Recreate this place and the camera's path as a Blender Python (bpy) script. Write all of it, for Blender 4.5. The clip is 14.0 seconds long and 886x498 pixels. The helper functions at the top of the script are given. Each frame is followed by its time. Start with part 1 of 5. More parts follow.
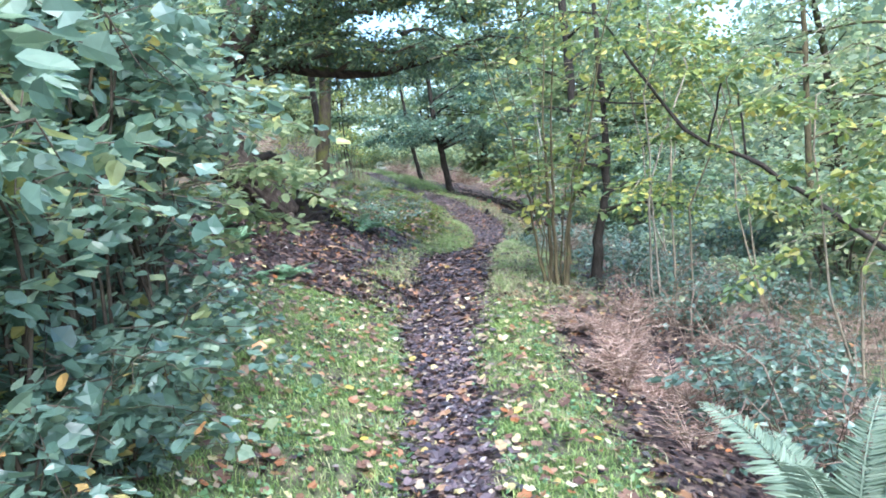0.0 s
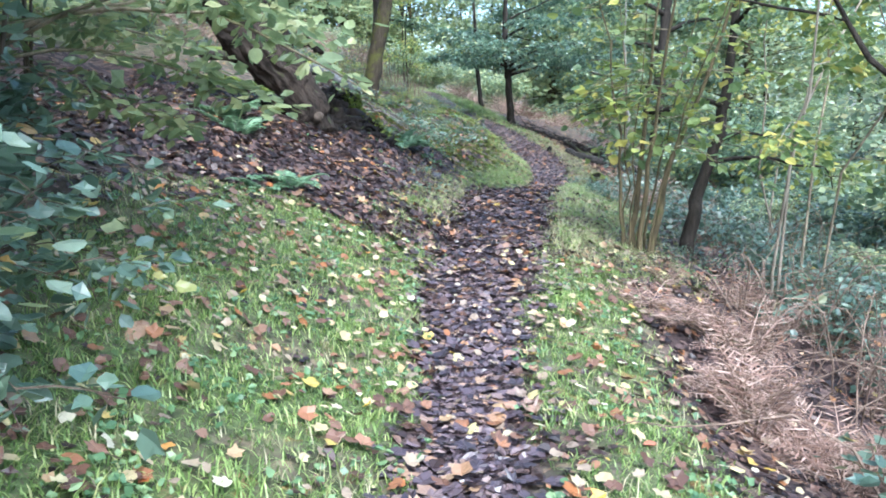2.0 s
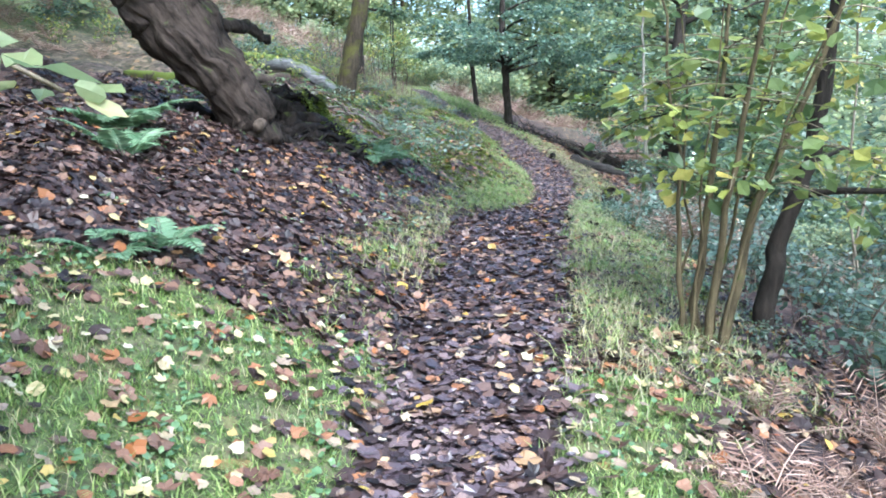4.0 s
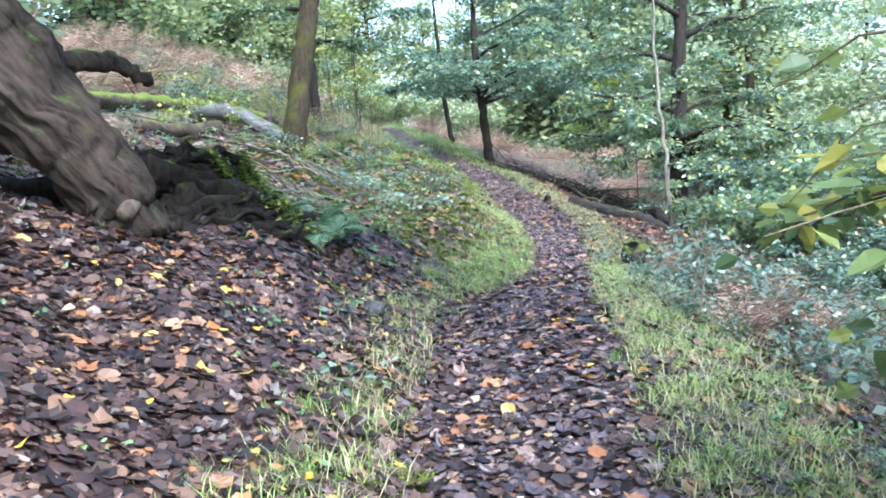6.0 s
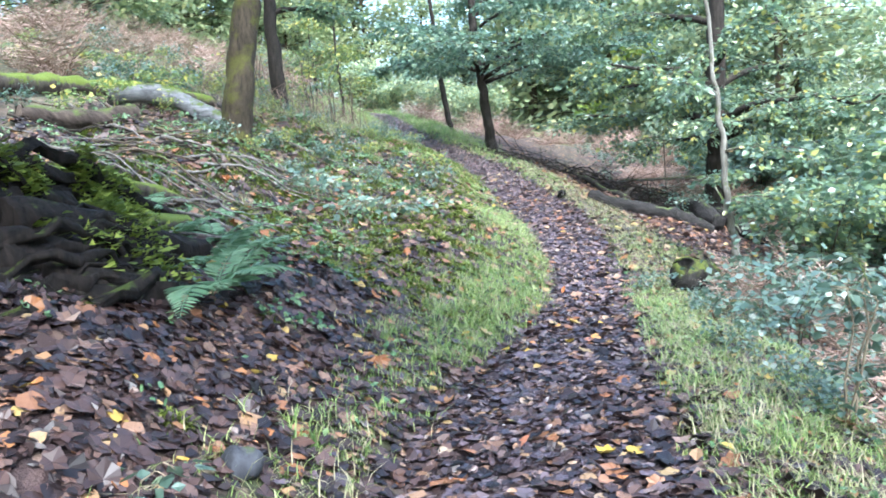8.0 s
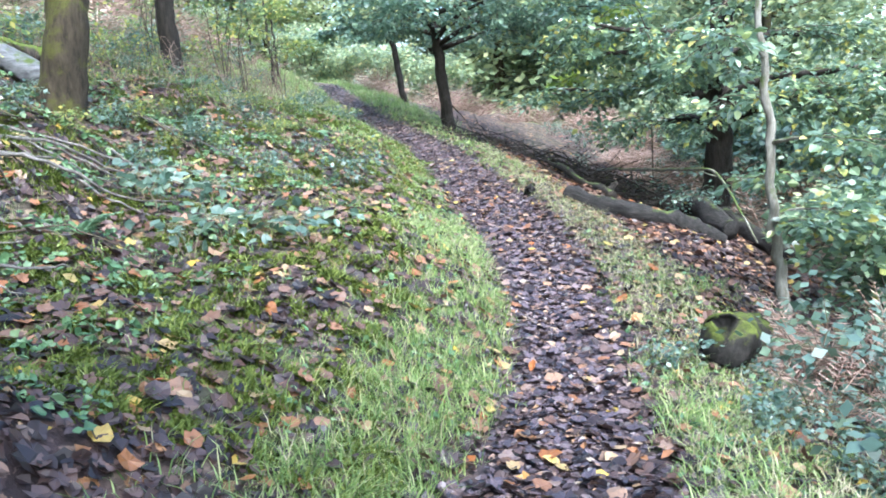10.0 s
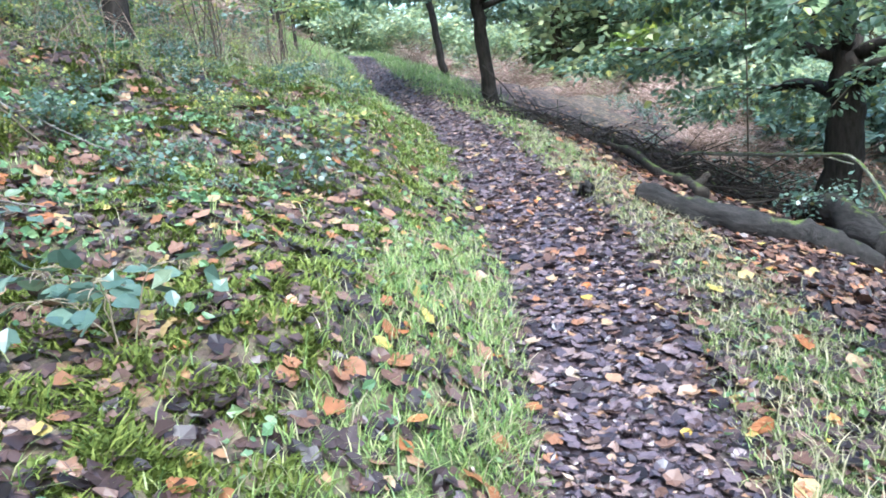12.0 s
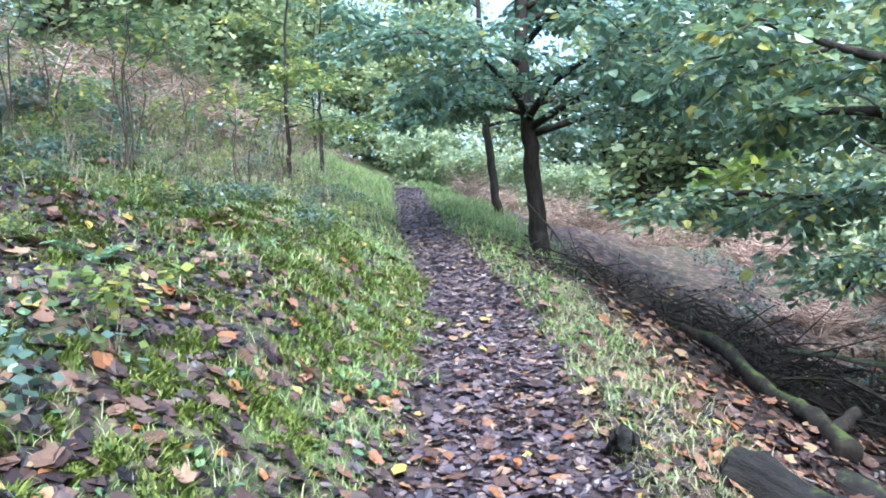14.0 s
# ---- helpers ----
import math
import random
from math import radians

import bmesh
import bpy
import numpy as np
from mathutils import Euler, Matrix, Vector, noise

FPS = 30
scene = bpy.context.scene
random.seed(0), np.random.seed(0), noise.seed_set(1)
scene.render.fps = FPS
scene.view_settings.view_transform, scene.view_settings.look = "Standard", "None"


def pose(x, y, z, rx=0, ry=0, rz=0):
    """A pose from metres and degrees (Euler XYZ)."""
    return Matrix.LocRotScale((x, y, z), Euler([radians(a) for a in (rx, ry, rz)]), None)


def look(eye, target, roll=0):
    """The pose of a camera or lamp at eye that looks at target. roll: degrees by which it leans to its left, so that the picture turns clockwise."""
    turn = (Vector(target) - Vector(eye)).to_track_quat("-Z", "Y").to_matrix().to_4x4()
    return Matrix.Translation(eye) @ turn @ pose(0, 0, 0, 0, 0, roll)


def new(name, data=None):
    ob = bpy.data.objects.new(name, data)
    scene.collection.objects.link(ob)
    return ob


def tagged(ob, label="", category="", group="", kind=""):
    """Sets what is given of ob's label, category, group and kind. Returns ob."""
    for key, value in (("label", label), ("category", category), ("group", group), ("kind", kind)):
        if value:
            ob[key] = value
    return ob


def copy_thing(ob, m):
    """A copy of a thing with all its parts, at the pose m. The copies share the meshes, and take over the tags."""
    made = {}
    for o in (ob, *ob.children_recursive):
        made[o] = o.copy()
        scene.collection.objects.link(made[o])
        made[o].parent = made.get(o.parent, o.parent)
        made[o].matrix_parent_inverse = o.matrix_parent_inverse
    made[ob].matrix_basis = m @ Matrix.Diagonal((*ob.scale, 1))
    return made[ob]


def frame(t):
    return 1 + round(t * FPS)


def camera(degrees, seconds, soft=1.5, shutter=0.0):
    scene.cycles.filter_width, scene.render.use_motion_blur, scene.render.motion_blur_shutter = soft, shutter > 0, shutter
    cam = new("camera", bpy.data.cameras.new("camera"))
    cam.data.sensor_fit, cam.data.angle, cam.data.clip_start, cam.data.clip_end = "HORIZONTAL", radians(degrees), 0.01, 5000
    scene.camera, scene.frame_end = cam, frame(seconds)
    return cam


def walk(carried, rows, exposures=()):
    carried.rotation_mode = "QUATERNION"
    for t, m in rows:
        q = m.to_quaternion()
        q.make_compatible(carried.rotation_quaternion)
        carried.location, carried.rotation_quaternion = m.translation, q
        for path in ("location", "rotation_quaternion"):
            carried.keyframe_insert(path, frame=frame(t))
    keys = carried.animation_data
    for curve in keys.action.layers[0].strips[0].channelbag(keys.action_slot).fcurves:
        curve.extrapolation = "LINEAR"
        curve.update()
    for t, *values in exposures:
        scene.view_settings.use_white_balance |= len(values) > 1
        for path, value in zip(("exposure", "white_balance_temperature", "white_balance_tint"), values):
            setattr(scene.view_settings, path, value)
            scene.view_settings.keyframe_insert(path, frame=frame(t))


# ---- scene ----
LENS = 59.4
cam = camera(LENS, 14.0, soft=1.8)
# seconds, x, y, z, and the turn in degrees
ROWS = [
    (0.0, 0.000, 0.000, 1.450, 85.00, 8.00, 0.00),
    (0.5, -0.097, 0.615, 1.291, 87.19, 7.35, -0.77),
    (1.0, -0.063, 1.205, 1.279, 86.52, 4.75, 3.30),
    (1.5, -0.076, 1.758, 1.243, 83.45, 2.17, 5.11),
    (2.0, -0.061, 2.352, 1.206, 80.33, 0.05, 4.37),
    (2.5, -0.051, 3.013, 1.220, 79.33, -0.58, 4.11),
    (2.7, -0.038, 3.317, 1.192, 79.68, -0.54, 4.22),
    (4.8, -0.146, 6.193, 1.444, 80.63, 1.39, 3.64),
    (5.0, -0.183, 6.523, 1.469, 81.62, 1.98, 3.53),
    (5.5, -0.220, 7.417, 1.518, 82.90, 2.88, 2.68),
    (6.0, -0.240, 8.222, 1.529, 82.46, 3.39, 2.23),
    (6.5, -0.152, 9.004, 1.541, 81.34, 3.51, 1.77),
    (7.0, -0.151, 9.751, 1.490, 80.98, 3.60, 1.33),
    (7.5, -0.050, 10.510, 1.490, 80.30, 3.54, 2.34),
    (8.0, -0.085, 11.319, 1.493, 81.55, 4.63, 2.61),
    (8.5, -0.003, 12.122, 1.461, 80.54, 4.92, 0.73),
    (8.7, -0.019, 12.424, 1.488, 80.26, 5.17, 0.16),
    (10.8, 0.375, 15.786, 1.448, 77.81, 1.46, 2.20),
    (11.0, 0.399, 16.092, 1.396, 77.06, 1.77, 3.38),
    (11.5, 0.553, 16.827, 1.338, 77.53, 4.16, 4.33),
    (12.0, 0.575, 17.545, 1.334, 78.16, 4.62, 4.49),
    (12.5, 0.707, 18.294, 1.303, 78.50, 3.45, 4.92),
    (13.0, 0.868, 19.122, 1.287, 80.28, 3.48, 6.07),
    (13.5, 1.034, 20.030, 1.253, 84.17, 2.43, 7.60),
    (14.0, 1.140, 21.082, 1.332, 88.29, 0.76, 10.98),
]
EXPOSURE = [(0.0, 2.14, 5350, 4), (2.7, 2.2, 5350, 4), (5.0, 2.36, 5400, 4), (6.0, 2.48, 5450, 4), (8.7, 2.61, 5450, 4), (11.0, 2.49, 5400, 4), (12.5, 2.42, 5300, 4), (14.0, 2.34, 5250, 4)]
walk(cam, [(t, pose(x, y, z, rx, ry, rz)) for t, x, y, z, rx, ry, rz in ROWS], EXPOSURE)

# ---- sky and sun ----
world = bpy.data.worlds.new("sky")
scene.world = world
world.use_nodes = True
sky = world.node_tree.nodes.new("ShaderNodeTexSky")
sky.sky_type = "NISHITA"
sky.sun_disc = False
sky.sun_elevation, sky.sun_rotation = radians(52), radians(157)
sky.air_density, sky.dust_density = 1.0, 3.0
world.node_tree.links.new(sky.outputs[0], world.node_tree.nodes["Background"].inputs[0])
world.node_tree.nodes["Background"].inputs[1].default_value = 0.15
sun = new("sun", bpy.data.lights.new("sun", "SUN"))
sun.data.energy, sun.data.angle, sun.data.color = 1.8, radians(40), (1.0, 0.97, 0.93)
sun.matrix_world = look((0, 0, 60), (-11, 26, 24))

# ---- materials ----
rng = np.random.default_rng(7)


def ramp(tree, stops, mode="LINEAR"):
    node = tree.nodes.new("ShaderNodeValToRGB")
    node.color_ramp.interpolation = mode
    while len(node.color_ramp.elements) < len(stops):
        node.color_ramp.elements.new(0.5)
    for el, (p, c) in zip(node.color_ramp.elements, stops):
        el.position, el.color = p, (*c, 1)
    return node


def noise_tex(tree, coord, scale, detail=4.0, rough=0.6):
    node = tree.nodes.new("ShaderNodeTexNoise")
    node.inputs["Scale"].default_value = scale
    node.inputs["Detail"].default_value = detail
    node.inputs["Roughness"].default_value = rough
    tree.links.new(coord, node.inputs["Vector"])
    return node


def mix(tree, fac, a, b):
    node = tree.nodes.new("ShaderNodeMix")
    node.data_type = "RGBA"
    for socket, value in ((node.inputs[0], fac), (node.inputs[6], a), (node.inputs[7], b)):
        if isinstance(value, bpy.types.NodeSocket):
            tree.links.new(value, socket)
        elif isinstance(value, tuple):
            socket.default_value = (*value, 1)
        else:
            socket.default_value = value
    return node.outputs[2]


def basic(name):
    m = bpy.data.materials.new(name)
    m.use_nodes = True
    return m, m.node_tree, m.node_tree.nodes["Principled BSDF"]


def leaf_mat(name, stops, through_light=0.35, rough=0.42, spec=0.5, per_object=False):
    """Thin leaves: colour differs from leaf to leaf and has a fine mottling."""
    m, tree, bsdf = basic(name)
    geo = tree.nodes.new("ShaderNodeNewGeometry")
    pick = geo.outputs["Random Per Island"]
    if per_object:
        pick = tree.nodes.new("ShaderNodeObjectInfo").outputs["Random"]
    r = ramp(tree, stops)
    tree.links.new(pick, r.inputs[0])
    coord = tree.nodes.new("ShaderNodeTexCoord").outputs["Object"]
    n = noise_tex(tree, coord, 38.0, 3.0)
    dark = mix(tree, 1.0, r.outputs[0], (0.62, 0.60, 0.58))
    tree.nodes[-1].blend_type = "MULTIPLY"
    col = mix(tree, n.outputs[0], dark, r.outputs[0])
    tree.links.new(col, bsdf.inputs["Base Color"])
    bsdf.inputs["Roughness"].default_value = rough
    bsdf.inputs["Specular IOR Level"].default_value = spec
    tr = tree.nodes.new("ShaderNodeBsdfTranslucent")
    bright = mix(tree, 0.32, col, (0.26, 0.38, 0.17)) if through_light > 0.2 else col
    tree.links.new(bright, tr.inputs[0])
    mx = tree.nodes.new("ShaderNodeMixShader")
    mx.inputs[0].default_value = through_light
    tree.links.new(bsdf.outputs[0], mx.inputs[1])
    tree.links.new(tr.outputs[0], mx.inputs[2])
    tree.links.new(mx.outputs[0], tree.nodes["Material Output"].inputs[0])
    return m


def bark_mat(name, dark, light, moss=0.0, moss_col=(0.075, 0.10, 0.025), scale=9.0, relief=0.6, along=(0, 0, 1)):
    m, tree, bsdf = basic(name)
    coord = tree.nodes.new("ShaderNodeTexCoord").outputs["Object"]
    mp = tree.nodes.new("ShaderNodeMapping")
    mp.inputs["Scale"].default_value = (1, 1, 0.22)
    turn = tree.nodes.new("ShaderNodeMapping")
    turn.inputs["Rotation"].default_value = Vector(along).rotation_difference(Vector((0, 0, 1))).to_euler()
    tree.links.new(coord, turn.inputs[0])
    tree.links.new(turn.outputs[0], mp.inputs[0])
    n1 = noise_tex(tree, mp.outputs[0], scale * 2.2, 8, 0.7)
    n2 = noise_tex(tree, coord, scale * 0.6, 8, 0.65)
    r1 = ramp(tree, [(0.32, dark), (0.68, light)])
    tree.links.new(n1.outputs[0], r1.inputs[0])
    col = r1.outputs[0]
    geo = tree.nodes.new("ShaderNodeNewGeometry")
    sep = tree.nodes.new("ShaderNodeSeparateXYZ")
    tree.links.new(geo.outputs["Normal"], sep.inputs[0])
    up = tree.nodes.new("ShaderNodeMath")
    up.operation = "MULTIPLY_ADD"
    up.inputs[1].default_value, up.inputs[2].default_value = 0.24, moss - 0.52
    tree.links.new(sep.outputs[2], up.inputs[0])
    add = tree.nodes.new("ShaderNodeMath")
    add.operation = "ADD"
    tree.links.new(up.outputs[0], add.inputs[0])
    tree.links.new(n2.outputs[0], add.inputs[1])
    rm = ramp(tree, [(0.46, (0, 0, 0)), (0.58, (1, 1, 1))])
    tree.links.new(add.outputs[0], rm.inputs[0])
    n3 = noise_tex(tree, coord, 60, 3)
    mossy = mix(tree, n3.outputs[0], tuple(c * 0.45 for c in moss_col), tuple(c * 1.5 for c in moss_col))
    col = mix(tree, rm.outputs[0], col, mossy)
    tree.links.new(col, bsdf.inputs["Base Color"])
    bsdf.inputs["Roughness"].default_value = 0.85
    bsdf.inputs["Specular IOR Level"].default_value = 0.2
    bump = tree.nodes.new("ShaderNodeBump")
    bump.inputs["Strength"].default_value, bump.inputs["Distance"].default_value = relief, 0.03
    tree.links.new(n1.outputs[0], bump.inputs["Height"])
    tree.links.new(bump.outputs[0], bsdf.inputs["Normal"])
    return m


def ground_mat():
    m, tree, bsdf = basic("woodland_floor")
    coord = tree.nodes.new("ShaderNodeTexCoord").outputs["Object"]
    cover = tree.nodes.new("ShaderNodeAttribute")
    cover.attribute_name = "cover"
    sep = tree.nodes.new("ShaderNodeSeparateColor")
    tree.links.new(cover.outputs["Color"], sep.inputs[0])
    fine = noise_tex(tree, coord, 22, 6, 0.7)
    wide = noise_tex(tree, coord, 1.7, 4)
    cells = tree.nodes.new("ShaderNodeTexVoronoi")
    cells.inputs["Scale"].default_value = 13
    cells.inputs["Randomness"].default_value = 1
    warp = mix(tree, 0.06, coord, fine.outputs["Color"])
    tree.links.new(warp, cells.inputs["Vector"])
    cs = tree.nodes.new("ShaderNodeSeparateColor")
    tree.links.new(cells.outputs["Color"], cs.inputs[0])
    litter = ramp(tree, [(0.0, (0.026, 0.016, 0.016)), (0.4, (0.070, 0.044, 0.042)), (0.75, (0.125, 0.082, 0.073)), (0.93, (0.20, 0.14, 0.11)), (1.0, (0.27, 0.13, 0.06))])
    tree.links.new(cs.outputs[0], litter.inputs[0])
    mud = ramp(tree, [(0.3, (0.034, 0.023, 0.025)), (0.7, (0.105, 0.076, 0.082))])
    tree.links.new(fine.outputs[0], mud.inputs[0])
    green = ramp(tree, [(0.32, (0.028, 0.045, 0.014)), (0.5, (0.090, 0.145, 0.040)), (0.7, (0.20, 0.28, 0.09))])
    tree.links.new(fine.outputs[0], green.inputs[0])
    grit = noise_tex(tree, coord, 75, 5, 0.75)
    tuft = ramp(tree, [(0.36, (0, 0, 0)), (0.50, (1, 1, 1))])
    tree.links.new(grit.outputs[0], tuft.inputs[0])
    share = tree.nodes.new("ShaderNodeMath")
    share.operation = "MULTIPLY"
    tree.links.new(sep.outputs[1], share.inputs[0])
    tree.links.new(tuft.outputs[0], share.inputs[1])
    col = mix(tree, share.outputs[0], litter.outputs[0], green.outputs[0])
    col = mix(tree, sep.outputs[0], col, mud.outputs[0])
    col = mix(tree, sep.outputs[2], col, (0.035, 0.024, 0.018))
    patch = ramp(tree, [(0.35, (0.7, 0.7, 0.72)), (0.7, (1.15, 1.12, 1.05))])
    tree.links.new(wide.outputs[0], patch.inputs[0])
    both = mix(tree, 1.0, col, patch.outputs[0])
    tree.nodes[-1].blend_type = "MULTIPLY"
    tree.links.new(both, bsdf.inputs["Base Color"])
    bsdf.inputs["Roughness"].default_value = 0.8
    bsdf.inputs["Specular IOR Level"].default_value = 0.3
    bump = tree.nodes.new("ShaderNodeBump")
    bump.inputs["Strength"].default_value, bump.inputs["Distance"].default_value = 0.7, 0.04
    tree.links.new(fine.outputs[0], bump.inputs["Height"])
    tree.links.new(bump.outputs[0], bsdf.inputs["Normal"])
    return m


GROUND = ground_mat()
OAK_BARK = bark_mat("oak_bark", (0.004, 0.0034, 0.003), (0.088, 0.066, 0.054), 0.33, relief=1.0, scale=7, along=(-0.75, -0.3, 0.95))
# dark bark taken down to near black, with the root hollows' shade in it
SHADED_ROOT_BARK = bark_mat("shaded_root_bark", (0.002, 0.0017, 0.0015), (0.030, 0.022, 0.018), 0.24, (0.07, 0.09, 0.016), relief=1.0, scale=11)
OLIVE_STEM = bark_mat("olive_stem", (0.035, 0.028, 0.016), (0.14, 0.11, 0.06), 0.40)
CANE = bark_mat("bramble_canes", (0.07, 0.045, 0.035), (0.30, 0.22, 0.17), 0.2)
GREY_STICK = bark_mat("grey_dead_wood", (0.05, 0.042, 0.038), (0.22, 0.20, 0.185), 0.25)
BARK = bark_mat("grey_brown_bark", (0.014, 0.011, 0.008), (0.070, 0.054, 0.036), 0.50, (0.062, 0.060, 0.016), relief=1.0)
DARK_BARK = bark_mat("dark_bark", (0.012, 0.010, 0.008), (0.048, 0.038, 0.031), 0.26, relief=0.9)
PALE_BARK = bark_mat("pale_bark", (0.09, 0.08, 0.06), (0.27, 0.255, 0.22), 0.40)
STEM_BARK = bark_mat("hazel_bark", (0.10, 0.08, 0.055), (0.34, 0.28, 0.20), 0.38)
LOG_BARK = bark_mat("log_bark", (0.006, 0.0055, 0.005), (0.036, 0.032, 0.030), 0.24, relief=1.0, along=(0.75, -0.6, -0.2))
MOSS_LOG = bark_mat("mossy_bark", (0.02, 0.016, 0.013), (0.11, 0.09, 0.075), 0.50, (0.105, 0.135, 0.025))
MOSS_DARK = bark_mat("dark_mossy_wood", (0.008, 0.007, 0.006), (0.034, 0.030, 0.027), 0.40, (0.07, 0.085, 0.016), 12)
SILVER_LOG = bark_mat("weathered_wood", (0.06, 0.06, 0.063), (0.21, 0.21, 0.22), 0.33, along=(1, 0, 0))
TWIG = bark_mat("twig_bark", (0.035, 0.027, 0.02), (0.13, 0.10, 0.075), 0.3)
DRY_TWIG = bark_mat("dry_twig", (0.14, 0.11, 0.08), (0.36, 0.31, 0.25), 0.2)
CUT_WOOD = bark_mat("cut_wood", (0.035, 0.026, 0.02), (0.13, 0.10, 0.08), 0.2)
STONE = bark_mat("stone", (0.020, 0.021, 0.025), (0.065, 0.067, 0.078), 0.26)
GREEN_LEAF = leaf_mat("green_leaves", [(0.0, (0.065, 0.115, 0.080)), (0.5, (0.150, 0.230, 0.150)), (0.82, (0.25, 0.35, 0.20)), (0.94, (0.42, 0.47, 0.14)), (1.0, (0.60, 0.48, 0.10))], 0.42, 0.30, 0.9)
DEEP_LEAF = leaf_mat("deep_green_leaves", [(0.0, (0.065, 0.125, 0.10)), (0.6, (0.165, 0.27, 0.20)), (0.93, (0.30, 0.41, 0.28)), (1.0, (0.52, 0.46, 0.12))], 0.45, 0.28, 1.0)
YELLOW_LEAF = leaf_mat("yellow_green_leaves", [(0.0, (0.11, 0.18, 0.075)), (0.5, (0.22, 0.29, 0.095)), (0.8, (0.42, 0.45, 0.10)), (1.0, (0.62, 0.50, 0.13))], 0.45)
SPRIG_LEAF = leaf_mat("lime_leaves", [(0.0, (0.20, 0.30, 0.045)), (0.6, (0.36, 0.46, 0.07)), (1.0, (0.58, 0.55, 0.10))], 0.45, 0.4, 0.5)
PALE_LEAF = leaf_mat("pale_leaves", [(0.0, (0.22, 0.29, 0.16)), (0.6, (0.36, 0.42, 0.21)), (1.0, (0.56, 0.55, 0.28))], 0.5)
BRAMBLE_LEAF = leaf_mat("bramble_leaves", [(0.0, (0.065, 0.115, 0.092)), (0.6, (0.115, 0.180, 0.140)), (0.94, (0.18, 0.25, 0.17)), (0.975, (0.42, 0.32, 0.10)), (1.0, (0.46, 0.22, 0.09))], 0.28, 0.36, 0.7)
# leaf colour lightened to stand in for skylight on the distant wood
LIT_FAR_LEAF = leaf_mat("lit_distant_leaves", [(0.0, (0.24, 0.32, 0.24)), (0.5, (0.38, 0.47, 0.31)), (0.85, (0.54, 0.59, 0.34)), (1.0, (0.70, 0.64, 0.32))], 0.55)
FERN_LEAF = leaf_mat("fern_fronds", [(0.0, (0.12, 0.23, 0.125)), (0.7, (0.23, 0.37, 0.22)), (1.0, (0.33, 0.45, 0.29))], 0.35, 0.5, 0.4)
PALE_FERN = leaf_mat("pale_fern_fronds", [(0.0, (0.17, 0.235, 0.17)), (1.0, (0.33, 0.40, 0.30))], 0.3, 0.55, 0.4)
HAZEL_LEAF = leaf_mat("hazel_leaves", [(0.0, (0.12, 0.20, 0.17)), (0.5, (0.26, 0.37, 0.30)), (0.84, (0.40, 0.50, 0.38)), (0.95, (0.52, 0.54, 0.20)), (1.0, (0.60, 0.46, 0.12))], 0.52, 0.32, 0.9)
BRACKEN = leaf_mat("dead_bracken", [(0.0, (0.12, 0.068, 0.053)), (0.5, (0.33, 0.205, 0.168)), (1.0, (0.60, 0.45, 0.375))], 0.25, 0.7, 0.2)
LITTER = leaf_mat("fallen_leaves", [(0.0, (0.012, 0.008, 0.009)), (0.3, (0.030, 0.018, 0.018)), (0.56, (0.055, 0.033, 0.031)), (0.75, (0.088, 0.052, 0.046)), (0.87, (0.135, 0.084, 0.070)), (0.93, (0.21, 0.125, 0.085)), (0.96, (0.30, 0.12, 0.04)), (0.985, (0.34, 0.24, 0.14)), (1.0, (0.48, 0.33, 0.05))], 0.1, 0.42, 0.45)
FRESH_LITTER = leaf_mat("fresh_fallen_leaves", [(0.0, (0.075, 0.040, 0.029)), (0.35, (0.14, 0.073, 0.050)), (0.55, (0.22, 0.125, 0.086)), (0.7, (0.29, 0.11, 0.035)), (0.84, (0.30, 0.175, 0.12)), (0.94, (0.36, 0.25, 0.14)), (1.0, (0.42, 0.33, 0.08))], 0.12, 0.45, 0.4)
PALE_LITTER = leaf_mat("pale_fallen_leaves", [(0.0, (0.24, 0.18, 0.14)), (0.4, (0.38, 0.30, 0.21)), (0.75, (0.50, 0.43, 0.20)), (1.0, (0.56, 0.52, 0.40))], 0.15, 0.45, 0.4)
PATH_LITTER = leaf_mat("trodden_leaves", [(0.0, (0.032, 0.024, 0.031)), (0.35, (0.080, 0.057, 0.068)), (0.62, (0.125, 0.090, 0.102)), (0.80, (0.175, 0.125, 0.125)), (0.90, (0.25, 0.17, 0.14)), (0.96, (0.31, 0.18, 0.10)), (1.0, (0.38, 0.30, 0.22))], 0.05, 0.34, 0.6)
BRIGHT_LITTER = leaf_mat("bright_fallen_leaves", [(0.0, (0.38, 0.13, 0.04)), (0.3, (0.46, 0.21, 0.08)), (0.5, (0.52, 0.38, 0.06)), (0.65, (0.55, 0.42, 0.24)), (0.8, (0.42, 0.24, 0.17)), (1.0, (0.36, 0.12, 0.06))], 0.12, 0.45, 0.4, True)
GRASS = leaf_mat("grass_blades", [(0.0, (0.125, 0.21, 0.058)), (0.5, (0.26, 0.375, 0.11)), (0.85, (0.42, 0.52, 0.18)), (1.0, (0.60, 0.59, 0.28))], 0.42, 0.4)
BRIGHT_MOSS = leaf_mat("bright_moss", [(0.0, (0.12, 0.155, 0.02)), (0.6, (0.23, 0.28, 0.04)), (1.0, (0.38, 0.42, 0.08))], 0.25, 0.6, 0.2)
MOSS = leaf_mat("moss_cushions", [(0.0, (0.075, 0.105, 0.018)), (0.6, (0.145, 0.185, 0.035)), (1.0, (0.26, 0.30, 0.07))], 0.2, 0.6, 0.2)
HERB_LEAF = leaf_mat("herb_leaves", [(0.0, (0.08, 0.16, 0.075)), (0.6, (0.14, 0.25, 0.11)), (1.0, (0.26, 0.36, 0.17))], 0.3, 0.4, 0.5)
